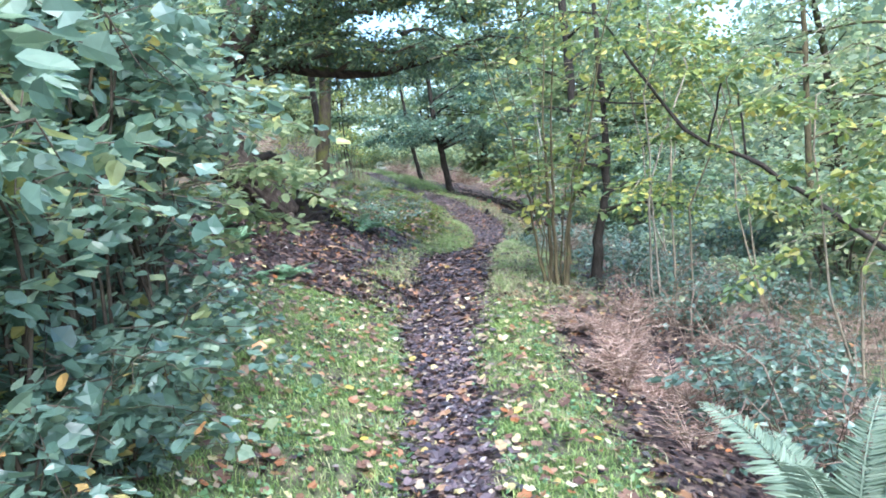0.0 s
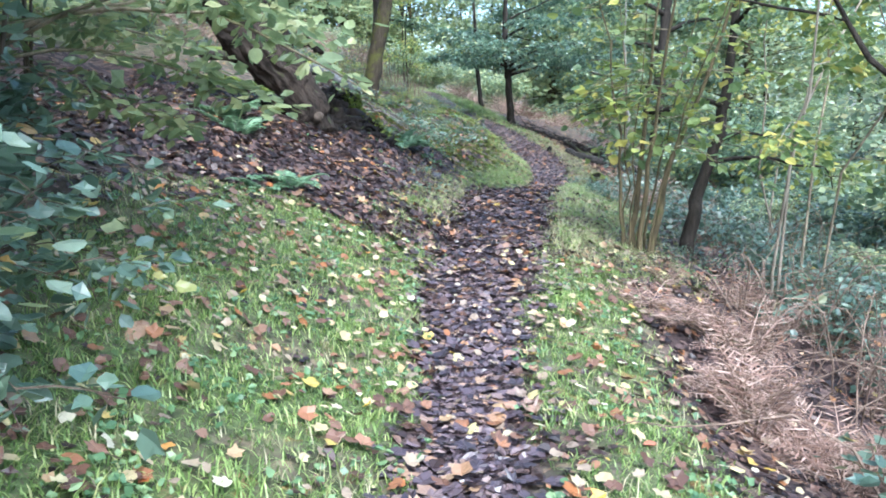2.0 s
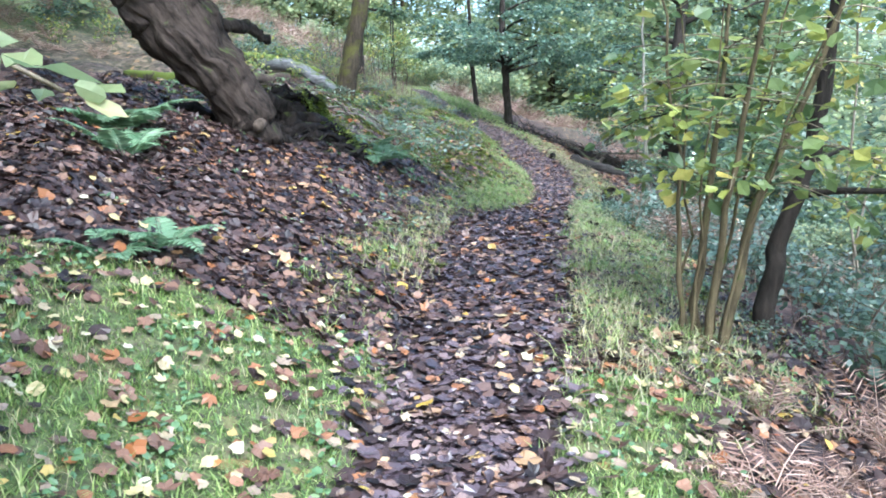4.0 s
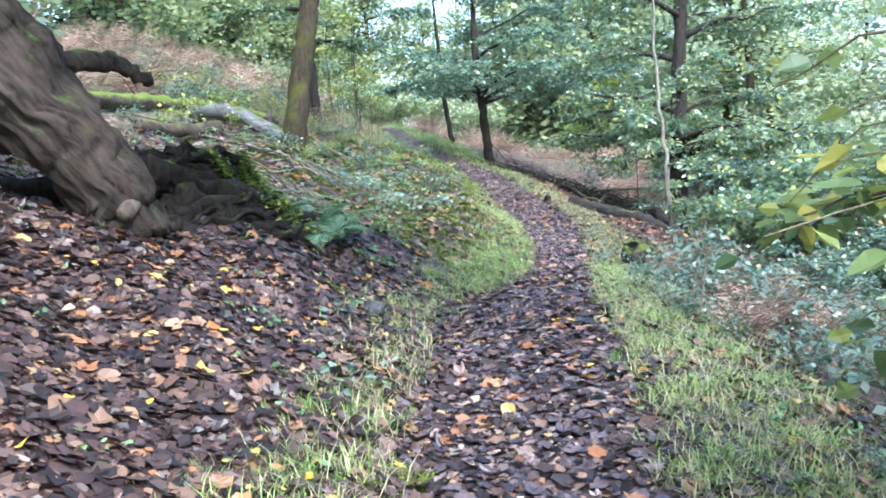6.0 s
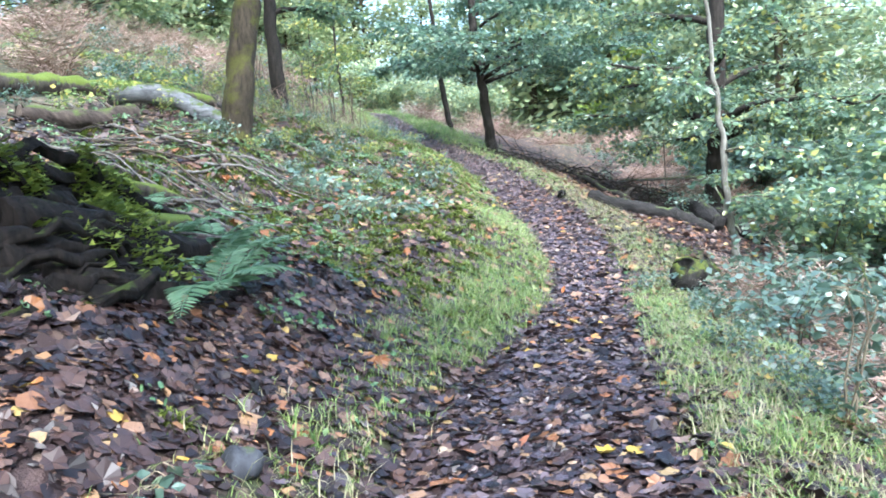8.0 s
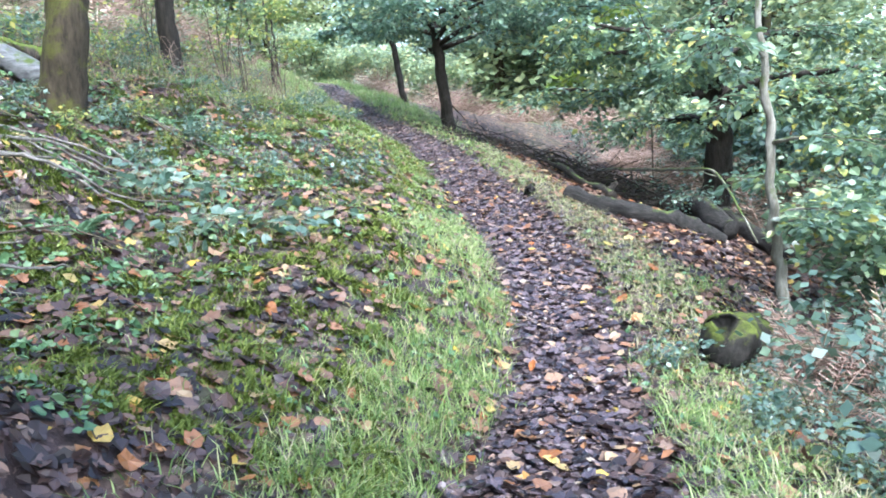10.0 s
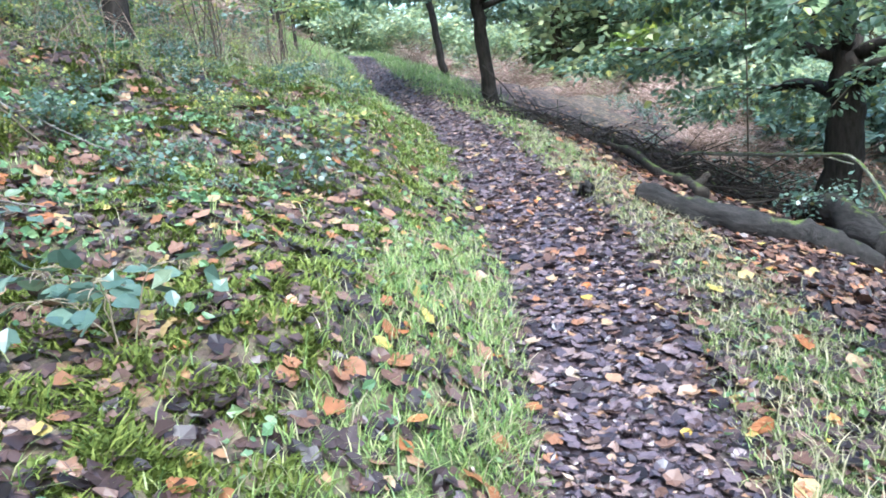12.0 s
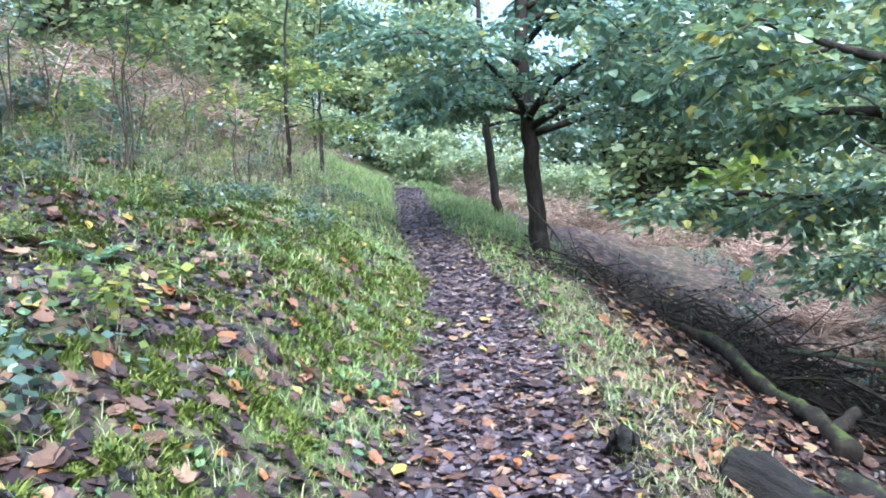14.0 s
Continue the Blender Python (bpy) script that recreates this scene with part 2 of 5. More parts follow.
DRY_GRASS = leaf_mat("dry_grass_blades", [(0.0, (0.20, 0.215, 0.10)), (0.5, (0.36, 0.34, 0.19)), (1.0, (0.58, 0.51, 0.34))], 0.3, 0.5)

# ---- lie of the land ----
# along the path: y, its middle x, half its width, height
TRAIL = np.array([
    (-6, -.2, .22, .05), (3, -.14, .2, -.05), (6.2, -.2, .24, -.13), (8.1, -.25, .36, -.02), (9.8, -.1, .5, 0),
    (11.6, -.05, .56, .02), (13.2, .02, .65, .04), (15.5, .2, .64, -.06), (18.2, .74, .47, -.26), (19.6, 1.0, .37, -.33),
    (22.3, 1.06, .5, -.03), (24.5, .8, .5, .16), (26.5, .42, .5, .4), (28.3, 0, .42, .66), (30, -.5, .4, .85),
    (34, -1.7, .38, 1.25), (36.3, -2.4, .36, 1.65), (39.5, -3.25, .36, 2.1), (42.6, -4.1, .35, 2.45), (50, -6.5, .35, 2.9),
    (60, -8, .35, 3.1)])


def trail(y, j):
    f = lambda v: np.interp(v, TRAIL[:, 0], TRAIL[:, j])
    return (f(y - 0.8) + 2 * f(y) + f(y + 0.8)) / 4


def wave(x, y, s, seed):
    """Smooth uneven ground: a sum of crossed waves of about s metres."""
    r = np.random.default_rng(seed)
    out = 0
    for _ in range(7):
        a, p, k = r.uniform(0, 6.28), r.uniform(0, 6.28), r.uniform(0.6, 1.7) / s * 6.28
        out = out + np.sin((x * math.cos(a) + y * math.sin(a)) * k + p)
    return out / 3.5


def step(v, a, b):
    t = np.clip((v - a) / (b - a), 0, 1)
    return t * t * (3 - 2 * t)


def height(x, y):
    x, y = np.asarray(x, float), np.asarray(y, float)
    d, w, z = x - trail(y, 1), trail(y, 2), trail(y, 3)
    left, right = np.maximum(-d - w, 0), np.maximum(d - w, 0)
    lf = 16 * (1 - np.exp(-left / 16))
    z = z + 0.36 * lf * (1 - np.exp(-left / 0.5)) + (0.05 + 0.10 * step(y, 8, 11)) * (1 - np.exp(-left / 0.25)) + 0.14 * step(y, 28, 34) * np.maximum(lf - 0.5, 0)
    rt = 14 * (1 - np.exp(-right / 14))
    z = z - 0.34 * rt * (1 - np.exp(-right / 0.7)) + 0.04 * (1 - np.exp(-right / 0.2))
    z = z - 0.30 * step(d, 1.6, 3.2) * step(y, 25, 28) * step(-y, -37, -33)
    z = z + 0.32 * np.exp(-((x + 0.35) / 0.75) ** 2 - ((y - 20.5) / 1.3) ** 2)
    z = z + 0.3 * step(left, 2.8, 4) * step(y, 18, 20.5) * step(-y, -28, -25) + 0.2 * step(left, 0.4, 0.9) * step(y, 23, 25) * step(-y, -31, -27)
    z = z + 0.14 * step(left, 0.6, 1.3) * step(y, 12.5, 14.5) * step(-y, -19, -16.5)
    off = np.minimum(left + right, 3)
    z = z + 0.012 * wave(x, y, 0.35, 1) + (0.02 + 0.03 * off) * wave(x, y, 1.6, 2) * np.clip(off, 0, 1) + 0.12 * step(off, 1.5, 3) * wave(x, y, 6, 3)
    return z


def grass_share(x, y):
    """How grassy the ground is, 0 to 1."""
    d, w = x - trail(y, 1), trail(y, 2)
    out = np.abs(d) - w + 0.10 * wave(x, y, 0.45, 71) + 0.05 * wave(x, y, 0.17, 72)
    patch = wave(x, y, 1.1, 5) * 0.5 + 0.5
    thin = step(y, 8.6, 9.6) * step(-y, -17.6, -16.2)
    gaps = step(wave(x, y, 0.7, 73) + 0.6 * wave(x, y, 0.25, 74), -0.45, 0.3)
    g_left = step(out, -0.05, 0.12) * np.where(y < 9, 1.05 - 0.8 * step(-d, 1.9, 2.8), np.where(y < 17.5, 1.0 * step(-out, -1.0, -0.3), np.where(y < 26, 0.6 * step(-out, -1.1, -0.3) + 0.28 + 0.14 * step(y, 20.6, 21.6), 0.62)))
    g_right = step(out, -0.05, 0.1) * np.where(y < 9, step(-out, -1.0, -0.5), np.where(y < 22, step(-out, -1.9, -0.6), step(-out, -1.0, -0.3) * 0.6))
    far = step(y, 30, 36) * step(out, 0, 0.1) * step(-out, -3.0, -1.2)
    g = np.where(d < 0, g_left * (1 - thin * (1 - 0.85 * gaps)), g_right * (1 - 0.35 * thin * (1 - gaps) * step(-y, -13.5, -12)))
    return np.clip(np.maximum(g * (0.45 + 0.75 * patch), far), 0, 1)


def path_share(x, y):
    d, w = np.abs(x - trail(y, 1)), trail(y, 2)
    return 1 - step(d + 0.08 * wave(x, y, 0.5, 6) + 0.05 * wave(x, y, 0.16, 75), w - 0.14, w + 0.12)


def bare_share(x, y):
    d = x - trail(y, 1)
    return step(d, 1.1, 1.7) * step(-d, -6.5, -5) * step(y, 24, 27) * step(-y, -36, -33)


# ---- mesh building ----
def mesh_of(name, v, quads=None, tris=None, mat=None, smooth=False):
    me = bpy.data.meshes.new(name)
    v = np.asarray(v, np.float32)
    q = np.zeros((0, 4), int) if quads is None else np.asarray(quads, int).reshape(-1, 4)
    t = np.zeros((0, 3), int) if tris is None else np.asarray(tris, int).reshape(-1, 3)
    me.vertices.add(len(v))
    me.vertices.foreach_set("co", v.ravel())
    loops = np.concatenate([q.ravel(), t.ravel()]).astype(np.int32)
    me.loops.add(len(loops))
    me.loops.foreach_set("vertex_index", loops)
    sizes = np.concatenate([np.full(len(q), 4), np.full(len(t), 3)])
    me.polygons.add(len(sizes))
    me.polygons.foreach_set("loop_start", (np.cumsum(sizes) - sizes).astype(np.int32))
    me.polygons.foreach_set("use_smooth", np.full(len(sizes), smooth))
    me.update(calc_edges=True)
    if mat:
        me.materials.append(mat)
    return me


def part(name, me, parent, label=""):
    ob = new(name, me)
    ob.parent = parent
    return tagged(ob, label) if label else ob


def base_of(name, x, y, label, category, group="", kind="", z=None):
    """The Empty that carries a thing's parts, on the ground."""
    ob = new(name)
    ob.empty_display_size = 0.1
    ob.location = (x, y, float(height(x, y)) - 0.02 if z is None else z)
    return tagged(ob, label, category, group, kind)


def unit(a):
    return a / np.maximum(np.linalg.norm(a, axis=-1, keepdims=True), 1e-9)


def leaves(pos, axis, normal, length, wide=0.7, fold=0.18, plain=False):
    """Folded leaves of six corners each: vertices and quads."""
    n = len(pos)
    axis = unit(axis)
    side = unit(np.cross(normal, axis))
    up = np.cross(axis, side)
    ln = np.broadcast_to(np.asarray(length, float), (n,))[:, None]
    w = ln * wide * 0.5
    if plain:
        v = np.stack([pos, pos + axis * ln * 0.45 + side * w, pos + axis * ln, pos + axis * ln * 0.45 - side * w], 1).reshape(-1, 3)
        return v, np.arange(n * 4).reshape(-1, 4)
    rows = [pos, pos + axis * ln * 0.35 + side * w + up * w * fold * 2, pos + axis * ln * 0.75 + side * w * 0.7 + up * w * fold, pos + axis * ln - up * ln * 0.06,
            pos + axis * ln * 0.75 - side * w * 0.7 + up * w * fold, pos + axis * ln * 0.35 - side * w + up * w * fold * 2]
    v = np.stack(rows, 1).reshape(-1, 3)
    i = np.arange(n)[:, None] * 6
    q = np.concatenate([i + [0, 1, 2, 3], i + [0, 3, 4, 5]], 1).reshape(-1, 4)
    return v, q


JIT = np.random.default_rng(55)


def round_leaves(pos, axis, normal, length, wide=0.7, curl=0.2):
    """Broad curled leaves of nine corners each."""
    n = len(pos)
    axis = unit(axis)
    side = unit(np.cross(normal, axis))
    up = np.cross(axis, side)
    ln = np.broadcast_to(np.asarray(length, float), (n,))[:, None]
    w = ln * wide * 0.5
    c = np.broadcast_to(np.asarray(curl, float), (n,))[:, None] * ln
    rows = [pos, pos + axis * ln * 0.5 - up * c * 0.15, pos + axis * ln + up * c * 0.5]
    for s in (1, -1):
        for a, b, k in ((0.2, 0.62, 0.5), (0.48, 1.0, 0.7), (0.76, 0.55, 0.8)):
            a = a + JIT.normal(0, 0.09, (n, 1))
            rows.append(pos + axis * ln * a + side * w * b * s * JIT.uniform(0.55, 1.3, (n, 1)) + up * c * k * (1 if s > 0 else 0.6))
    v = np.stack(rows, 1).reshape(-1, 3)
    i = np.arange(n)[:, None] * 9
    q = np.concatenate([i + [0, 1, 4, 3], i + [1, 2, 5, 4], i + [0, 6, 7, 1], i + [1, 7, 8, 2]], 1).reshape(-1, 4)
    return v, q


def lumpy(v, amp, size, seed=0):
    """Points of a surface pushed about by crossed waves of two sizes, for burrs and hollows."""
    r = np.random.default_rng(seed)
    out = v.copy()
    for s, a in ((size, amp), (size * 0.42, amp * 0.5), (size * 0.2, amp * 0.25)):
        for k in range(3):
            d = unit(r.normal(0, 1, (3, 3)))
            ph = r.uniform(0, 6.28, 3)
            out[:, k] += a * (np.sin(v @ d[0] / s * 6.28 + ph[0]) + np.sin(v @ d[1] / s * 6.28 + ph[1]) * np.sin(v @ d[2] / s * 4.1 + ph[2]))
    return out


def tube(points, radii, sides=7, rough=0.0, seed=0, caps=True):
    """A tapered round limb along points: vertices and quads; rough makes it knobbly."""
    p = np.asarray(points, float)
    n = len(p)
    r = np.interp(np.linspace(0, 1, n), np.linspace(0, 1, len(radii)), radii)
    tan = unit(np.gradient(p, axis=0))
    ref = np.array([0.3, 1.0, 0.2]) if abs(tan[:, 1]).mean() < 0.8 else np.array([1.0, 0.1, 0.2])
    a = unit(np.cross(tan, ref))
    b = np.cross(tan, a)
    th = np.linspace(0, 2 * np.pi, sides, endpoint=False)
    g = np.random.default_rng(seed)
    k = 1 + rough * (np.sin(th * 3 + 1)[None] * 0.5 + g.normal(0, 0.5, (n, sides)))
    v = p[:, None] + (r[:, None] * k)[..., None] * (np.cos(th)[None, :, None] * a[:, None] + np.sin(th)[None, :, None] * b[:, None])
    v = v.reshape(-1, 3)
    i, j = np.meshgrid(np.arange(n - 1), np.arange(sides), indexing="ij")
    q = np.stack([i * sides + j, i * sides + (j + 1) % sides, (i + 1) * sides + (j + 1) % sides, (i + 1) * sides + j], -1).reshape(-1, 4)
    t = np.zeros((0, 3), int)
    if caps:
        v = np.concatenate([v, p[:1], p[-1:]])
        jj = np.arange(sides)
        t = np.concatenate([np.stack([np.full(sides, len(v) - 2), (jj + 1) % sides, jj], 1),
                            np.stack([np.full(sides, len(v) - 1), (n - 1) * sides + jj, (n - 1) * sides + (jj + 1) % sides], 1)])
    return v, q, t


def curve(points, n=12, wob=0.0, seed=0):
    """A smooth line through a few points."""
    p = np.asarray(points, float)
    t = np.linspace(0, len(p) - 1, n)
    i = np.clip(t.astype(int), 0, len(p) - 2)
    f = (t - i)[:, None]
    p0, p1, p2, p3 = p[np.maximum(i - 1, 0)], p[i], p[i + 1], p[np.minimum(i + 2, len(p) - 1)]
    out = 0.5 * (2 * p1 + (p2 - p0) * f + (2 * p0 - 5 * p1 + 4 * p2 - p3) * f ** 2 + (3 * p1 - p0 - 3 * p2 + p3) * f ** 3)
    if wob:
        out[1:-1] += np.random.default_rng(seed).normal(0, wob, (n - 2, 3))
    return out


class Pile:
    """Gathers pieces of one mesh."""

    def __init__(self):
        self.v, self.q, self.t, self.n = [], [], [], 0

    def add(self, v, q=None, t=None):
        self.v.append(v)
        if q is not None and len(q):
            self.q.append(np.asarray(q) + self.n)
        if t is not None and len(t):
            self.t.append(np.asarray(t) + self.n)
        self.n += len(v)

    def mesh(self, name, mat, smooth=False):
        return mesh_of(name, np.concatenate(self.v), np.concatenate(self.q) if self.q else None, np.concatenate(self.t) if self.t else None, mat, smooth)


def spray(pile, line, count, size, g, spread=0.16, flat=0.55, hang=0.15, wide=0.72, plain=False, near=False):
    """Leaves along a twig, lying in loose layers."""
    n = len(line)
    t = g.uniform(0.1, 1, count) * (n - 1)
    i = np.clip(t.astype(int), 0, n - 2)
    p = line[i] + (line[i + 1] - line[i]) * (t - i)[:, None]
    along = unit(line[i + 1] - line[i])
    az = g.uniform(0, 6.28, count)
    out = np.stack([np.cos(az), np.sin(az), g.normal(-hang, 0.3, count)], 1)
    axis = unit(out + along * 0.6)
    p = p + out * (g.uniform(0.2, 1, count) * spread)[:, None]
    normal = unit(np.array([0, 0, 1.0]) + g.normal(0, flat, (count, 3)))
    v, q = round_leaves(p, axis, normal, size * g.uniform(0.65, 1.25, count), wide, 0.14) if near else leaves(p, axis, normal, size * g.uniform(0.65, 1.25, count), wide, 0.18, plain)
    pile.add(v, q)


def limb_line(start, az, length, rise, droop, g, n=7):
    t = np.linspace(0, 1, n)[:, None]
    d = np.array([math.cos(az), math.sin(az), 0])
    line = np.asarray(start) + d * length * t + np.array([0, 0, 1]) * (rise * t - droop * t ** 2) * length
    line[1:] += g.normal(0, 0.03 * length, (n - 1, 3)) * t[1:]
    return line


def make_tree(name, x, y, trunk, radii, limbs, leaf, size, per_twig, bark, label, category="tree", twigs=6, seed=1, sides=10, rough=0.06, group="", twig_len=0.42, limb_r=0.28, z=None, wood=TWIG):
    """A tree: trunk points relative to its foot, limbs as (share of height, azimuth, length, rise, droop)."""
    g = np.random.default_rng(seed)
    root = base_of(name, x, y, label, category, group, z=z)
    line = curve(trunk, max(10, 5 * len(trunk)), 0.0)
    line = line + np.concatenate([[[0, 0, 0]], g.normal(0, 0.012, (len(line) - 1, 3))])
    line[0, 2] -= 0.12
    v, q, t = tube(curve(line, 3 * len(line)), radii, sides + 6, rough * 0.5, seed)
    v = lumpy(v, radii[0] * 0.05, 0.35, seed)
    part("trunk", mesh_of("trunk", v, q, t, bark, True), root)
    crown, fine = Pile(), Pile()
    for share, az, length, rise, droop in limbs:
        f = share * (len(line) - 1)
        i = min(int(f), len(line) - 2)
        s = line[i] + (line[i + 1] - line[i]) * (f - i)
        r0 = float(np.interp(share, np.linspace(0, 1, len(radii)), radii)) * limb_r * 2
        ll = limb_line(s, az, length, rise, droop, g)
        v, q, t = tube(curve(ll, 12), [r0, r0 * 0.5, r0 * 0.15], 6, 0.05, seed)
        part("limb", mesh_of("limb", v, q, t, bark, True), root)
        for k in range(twigs):
            u = 0.2 + 0.8 * (k + g.uniform(0, 1)) / twigs
            j = min(int(u * 6), 5)
            p = ll[j] + (ll[j + 1] - ll[j]) * (u * 6 - j)
            tl = limb_line(p, az + g.choice([-1, 1]) * g.uniform(0.3, 1.2), length * twig_len * (1.15 - 0.6 * u), g.uniform(-0.1, 0.35), 0.35, g, 5)
            v, q, t = tube(tl, [max(r0 * 0.16, 0.006), 0.003], 4)
            fine.add(v, q, t)
            if per_twig:
                spray(crown, tl, per_twig, size, g, spread=size * 1.7)
        if per_twig:
            spray(crown, ll, per_twig, size, g, spread=size * 2)
    if fine.n:
        tagged(part("fine_branching", fine.mesh("fine_branching", wood), root), kind="stuff")
    if crown.n:
        part("crown", crown.mesh("crown", leaf), root)
    return root


def make_shrub(name, x, y, stems, tall, wide_, leaf, size, count, bark, label, category="shrub", seed=1, group="", r=0.012, arch=0.25, low=0.15, lean=(0, 0), z=None, plain=False, near=False):
    g = np.random.default_rng(seed)
    root = base_of(name, x, y, label, category, group, z=z)
    crown, fine = Pile(), Pile()
    for s in range(stems):
        az = 6.28 * (s + g.uniform(0, 0.8)) / stems
        h, w = tall * g.uniform(0.7, 1.05), wide_ * g.uniform(0.4, 1.0)
        d = np.array([math.cos(az) * w + lean[0] * h, math.sin(az) * w + lean[1] * h, 0])
        foot = np.array([math.cos(az), math.sin(az), 0]) * 0.05 * wide_
        line = curve([foot - [0, 0, 0.08], foot + d * 0.3 + [0, 0, h * 0.55], foot + d * 0.75 + [0, 0, h * 0.92], foot + d * 1.1 + [0, 0, h * (1 - arch)]], 9, 0.028 * tall, seed + s)
        v, q, t = tube(line[::2] if plain else line, [r, r * 0.6, r * 0.2], 4 if plain else 6, caps=False)
        part("stem", mesh_of("stem", v, q, t, bark, True), root)
        n_t = 7
        for k in range(n_t):
            u = low + (1 - low) * (k + g.uniform(0, 1)) / n_t
            j = min(int(u * 8), 7)
            p = line[j] + (line[j + 1] - line[j]) * (u * 8 - j)
            tl = limb_line(p, g.uniform(0, 6.28), tall * g.uniform(0.14, 0.3), g.uniform(-0.1, 0.5), 0.4, g, 4)
            v, q, t = tube(tl, [max(r * 0.35, 0.003), 0.002], 3, caps=False)
            if not plain or tall > 1:
                fine.add(v, q, t)
            spray(crown, tl, max(count // (stems * n_t), 1), size, g, spread=size * 1.5, wide=0.86 if near else 0.72, plain=plain, near=near)
    if fine.n:
        tagged(part("fine_branching", fine.mesh("fine_branching", bark), root), kind="stuff")
    part("foliage", crown.mesh("foliage", leaf), root)
    return root


def frond(pile, foot, az, length, rise, g, pairs=26, width=0.36, droop=0.6, slim=1.0):
    """A fern frond: a bent stalk with two rows of narrow leaflets that shorten to the tip."""
    n = 12
    t = np.linspace(0, 1, n)[:, None]
    d = np.array([math.cos(az), math.sin(az), 0])
    line = foot + d * length * t * 0.9 + np.array([0, 0, 1]) * length * (rise * t - droop * t ** 2)
    v, q, c = tube(line[::3] if slim < 0.6 else line, [0.006 * length / 0.6, 0.002], 3, caps=False)
    pile.add(v, q, c)
    u = np.linspace(0.14, 0.99, pairs)
    i = np.clip((u * (n - 1)).astype(int), 0, n - 2)
    p = line[i] + (line[i + 1] - line[i]) * (u * (n - 1) - i)[:, None]
    tan = unit(line[i + 1] - line[i])
    s = unit(np.cross(tan, [0, 0, 1.0]))
    up = np.cross(s, tan)
    ln = length * width * (1 - u) ** 0.8 * np.clip(u * 5, 0.3, 1) + 0.012
    for sign in (-1, 1):
        v, q = leaves(p, s * sign + tan * 0.45 - up * 0.12 + g.normal(0, 0.08, (pairs, 3)), up + g.normal(0, 0.15, (pairs, 3)), ln, 0.2 * slim, 0.1, slim < 0.6)
        pile.add(v, q)


def make_fern(name, x, y, count, length, mat, label, category, seed, group="", rise=0.75, droop=0.6, z=None, slim=0.8, pairs=26, joined=False):
    g = np.random.default_rng(seed)
    root = base_of(name, x, y, label, category, group, z=z)
    p = Pile()
    for k in range(count):
        az = 6.28 * (k + g.uniform(0, 0.7)) / count
        frond(p, np.array([math.cos(az) * 0.03, math.sin(az) * 0.03, 0.0]), az, length * g.uniform(0.7, 1.1), rise * g.uniform(0.7, 1.2), g, pairs=pairs, droop=droop * g.uniform(0.8, 1.2), slim=slim)
        if not joined:
            part("frond", p.mesh("frond", mat), root)
            p = Pile()
    if joined:
        tagged(part("fronds", p.mesh("fronds", mat), root), kind="stuff")
    return root


# ---- ground: one sheet to the horizon ----
def spaced(lo, hi, fine, end_lo, end_hi):
    mid = list(np.arange(lo, hi, fine))
    up, s = [hi], fine
    while up[-1] < end_hi:
        s *= 1.16
        up.append(up[-1] + s)
    down, s = [lo], fine
    while down[-1] > end_lo:
        s *= 1.16
        down.append(down[-1] - s)
    return np.array(sorted(set(down[1:] + mid + up)))


xs, ys = spaced(-6, 5.5, 0.11, -420, 420), spaced(-1.5, 34, 0.12, -420, 460)
gx, gy = np.meshgrid(xs, ys, indexing="ij")
gz = height(gx, gy)
ii, jj = np.meshgrid(np.arange(len(xs) - 1), np.arange(len(ys) - 1), indexing="ij")
ny = len(ys)
quads = np.stack([ii * ny + jj, (ii + 1) * ny + jj, (ii + 1) * ny + jj + 1, ii * ny + jj + 1], -1).reshape(-1, 4)
me = mesh_of("ground", np.stack([gx, gy, gz], -1).reshape(-1, 3), quads, None, GROUND, True)
cover = me.attributes.new("cover", "FLOAT_COLOR", "POINT")
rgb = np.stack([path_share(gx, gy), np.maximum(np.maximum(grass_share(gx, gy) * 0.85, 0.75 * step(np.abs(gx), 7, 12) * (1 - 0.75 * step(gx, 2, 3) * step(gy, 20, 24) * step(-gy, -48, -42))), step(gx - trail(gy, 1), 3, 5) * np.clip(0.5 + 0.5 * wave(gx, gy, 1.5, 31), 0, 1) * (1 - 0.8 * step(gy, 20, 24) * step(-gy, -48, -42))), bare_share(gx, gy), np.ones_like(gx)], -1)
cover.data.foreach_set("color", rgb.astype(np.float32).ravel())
tagged(new("ground", me), "sloping woodland floor of dark soil, leaf litter and a trodden path", "ground", kind="structure")

# ---- leaf litter and grass ----
g = np.random.default_rng(21)


def scatter(count, x0, x1, y0, y1, share):
    x, y = g.uniform(x0, x1, count), g.uniform(y0, y1, count)
    keep = g.uniform(0, 1, count) < share(x, y)
    return x[keep], y[keep]


def lie(x, y, size, tilt=0.28, lift=0.012, simple=False):
    n = len(x)
    e = 0.06
    h = height(x, y)
    nx, ny_ = -(height(x + e, y) - h) / e, -(height(x, y + e) - h) / e
    nrm = unit(np.stack([nx, ny_, np.ones(n)], 1)) + g.normal(0, tilt, (n, 3))
    az = g.uniform(0, 6.28, n)
    ax = np.stack([np.cos(az), np.sin(az), np.zeros(n)], 1)
    ax = ax - nrm * (ax * nrm).sum(1, keepdims=True) / (nrm * nrm).sum(1, keepdims=True)
    pos = np.stack([x, y, h + lift + g.uniform(0, 0.02, n)], 1)
    if simple:
        return leaves(pos, ax, nrm, size * g.uniform(0.5, 1.3, n), 0.8, 0.2)
    return round_leaves(pos, ax, nrm, size * g.uniform(0.45, 1.3, n), g.uniform(0.7, 0.95), g.normal(0.08, 0.2, n))


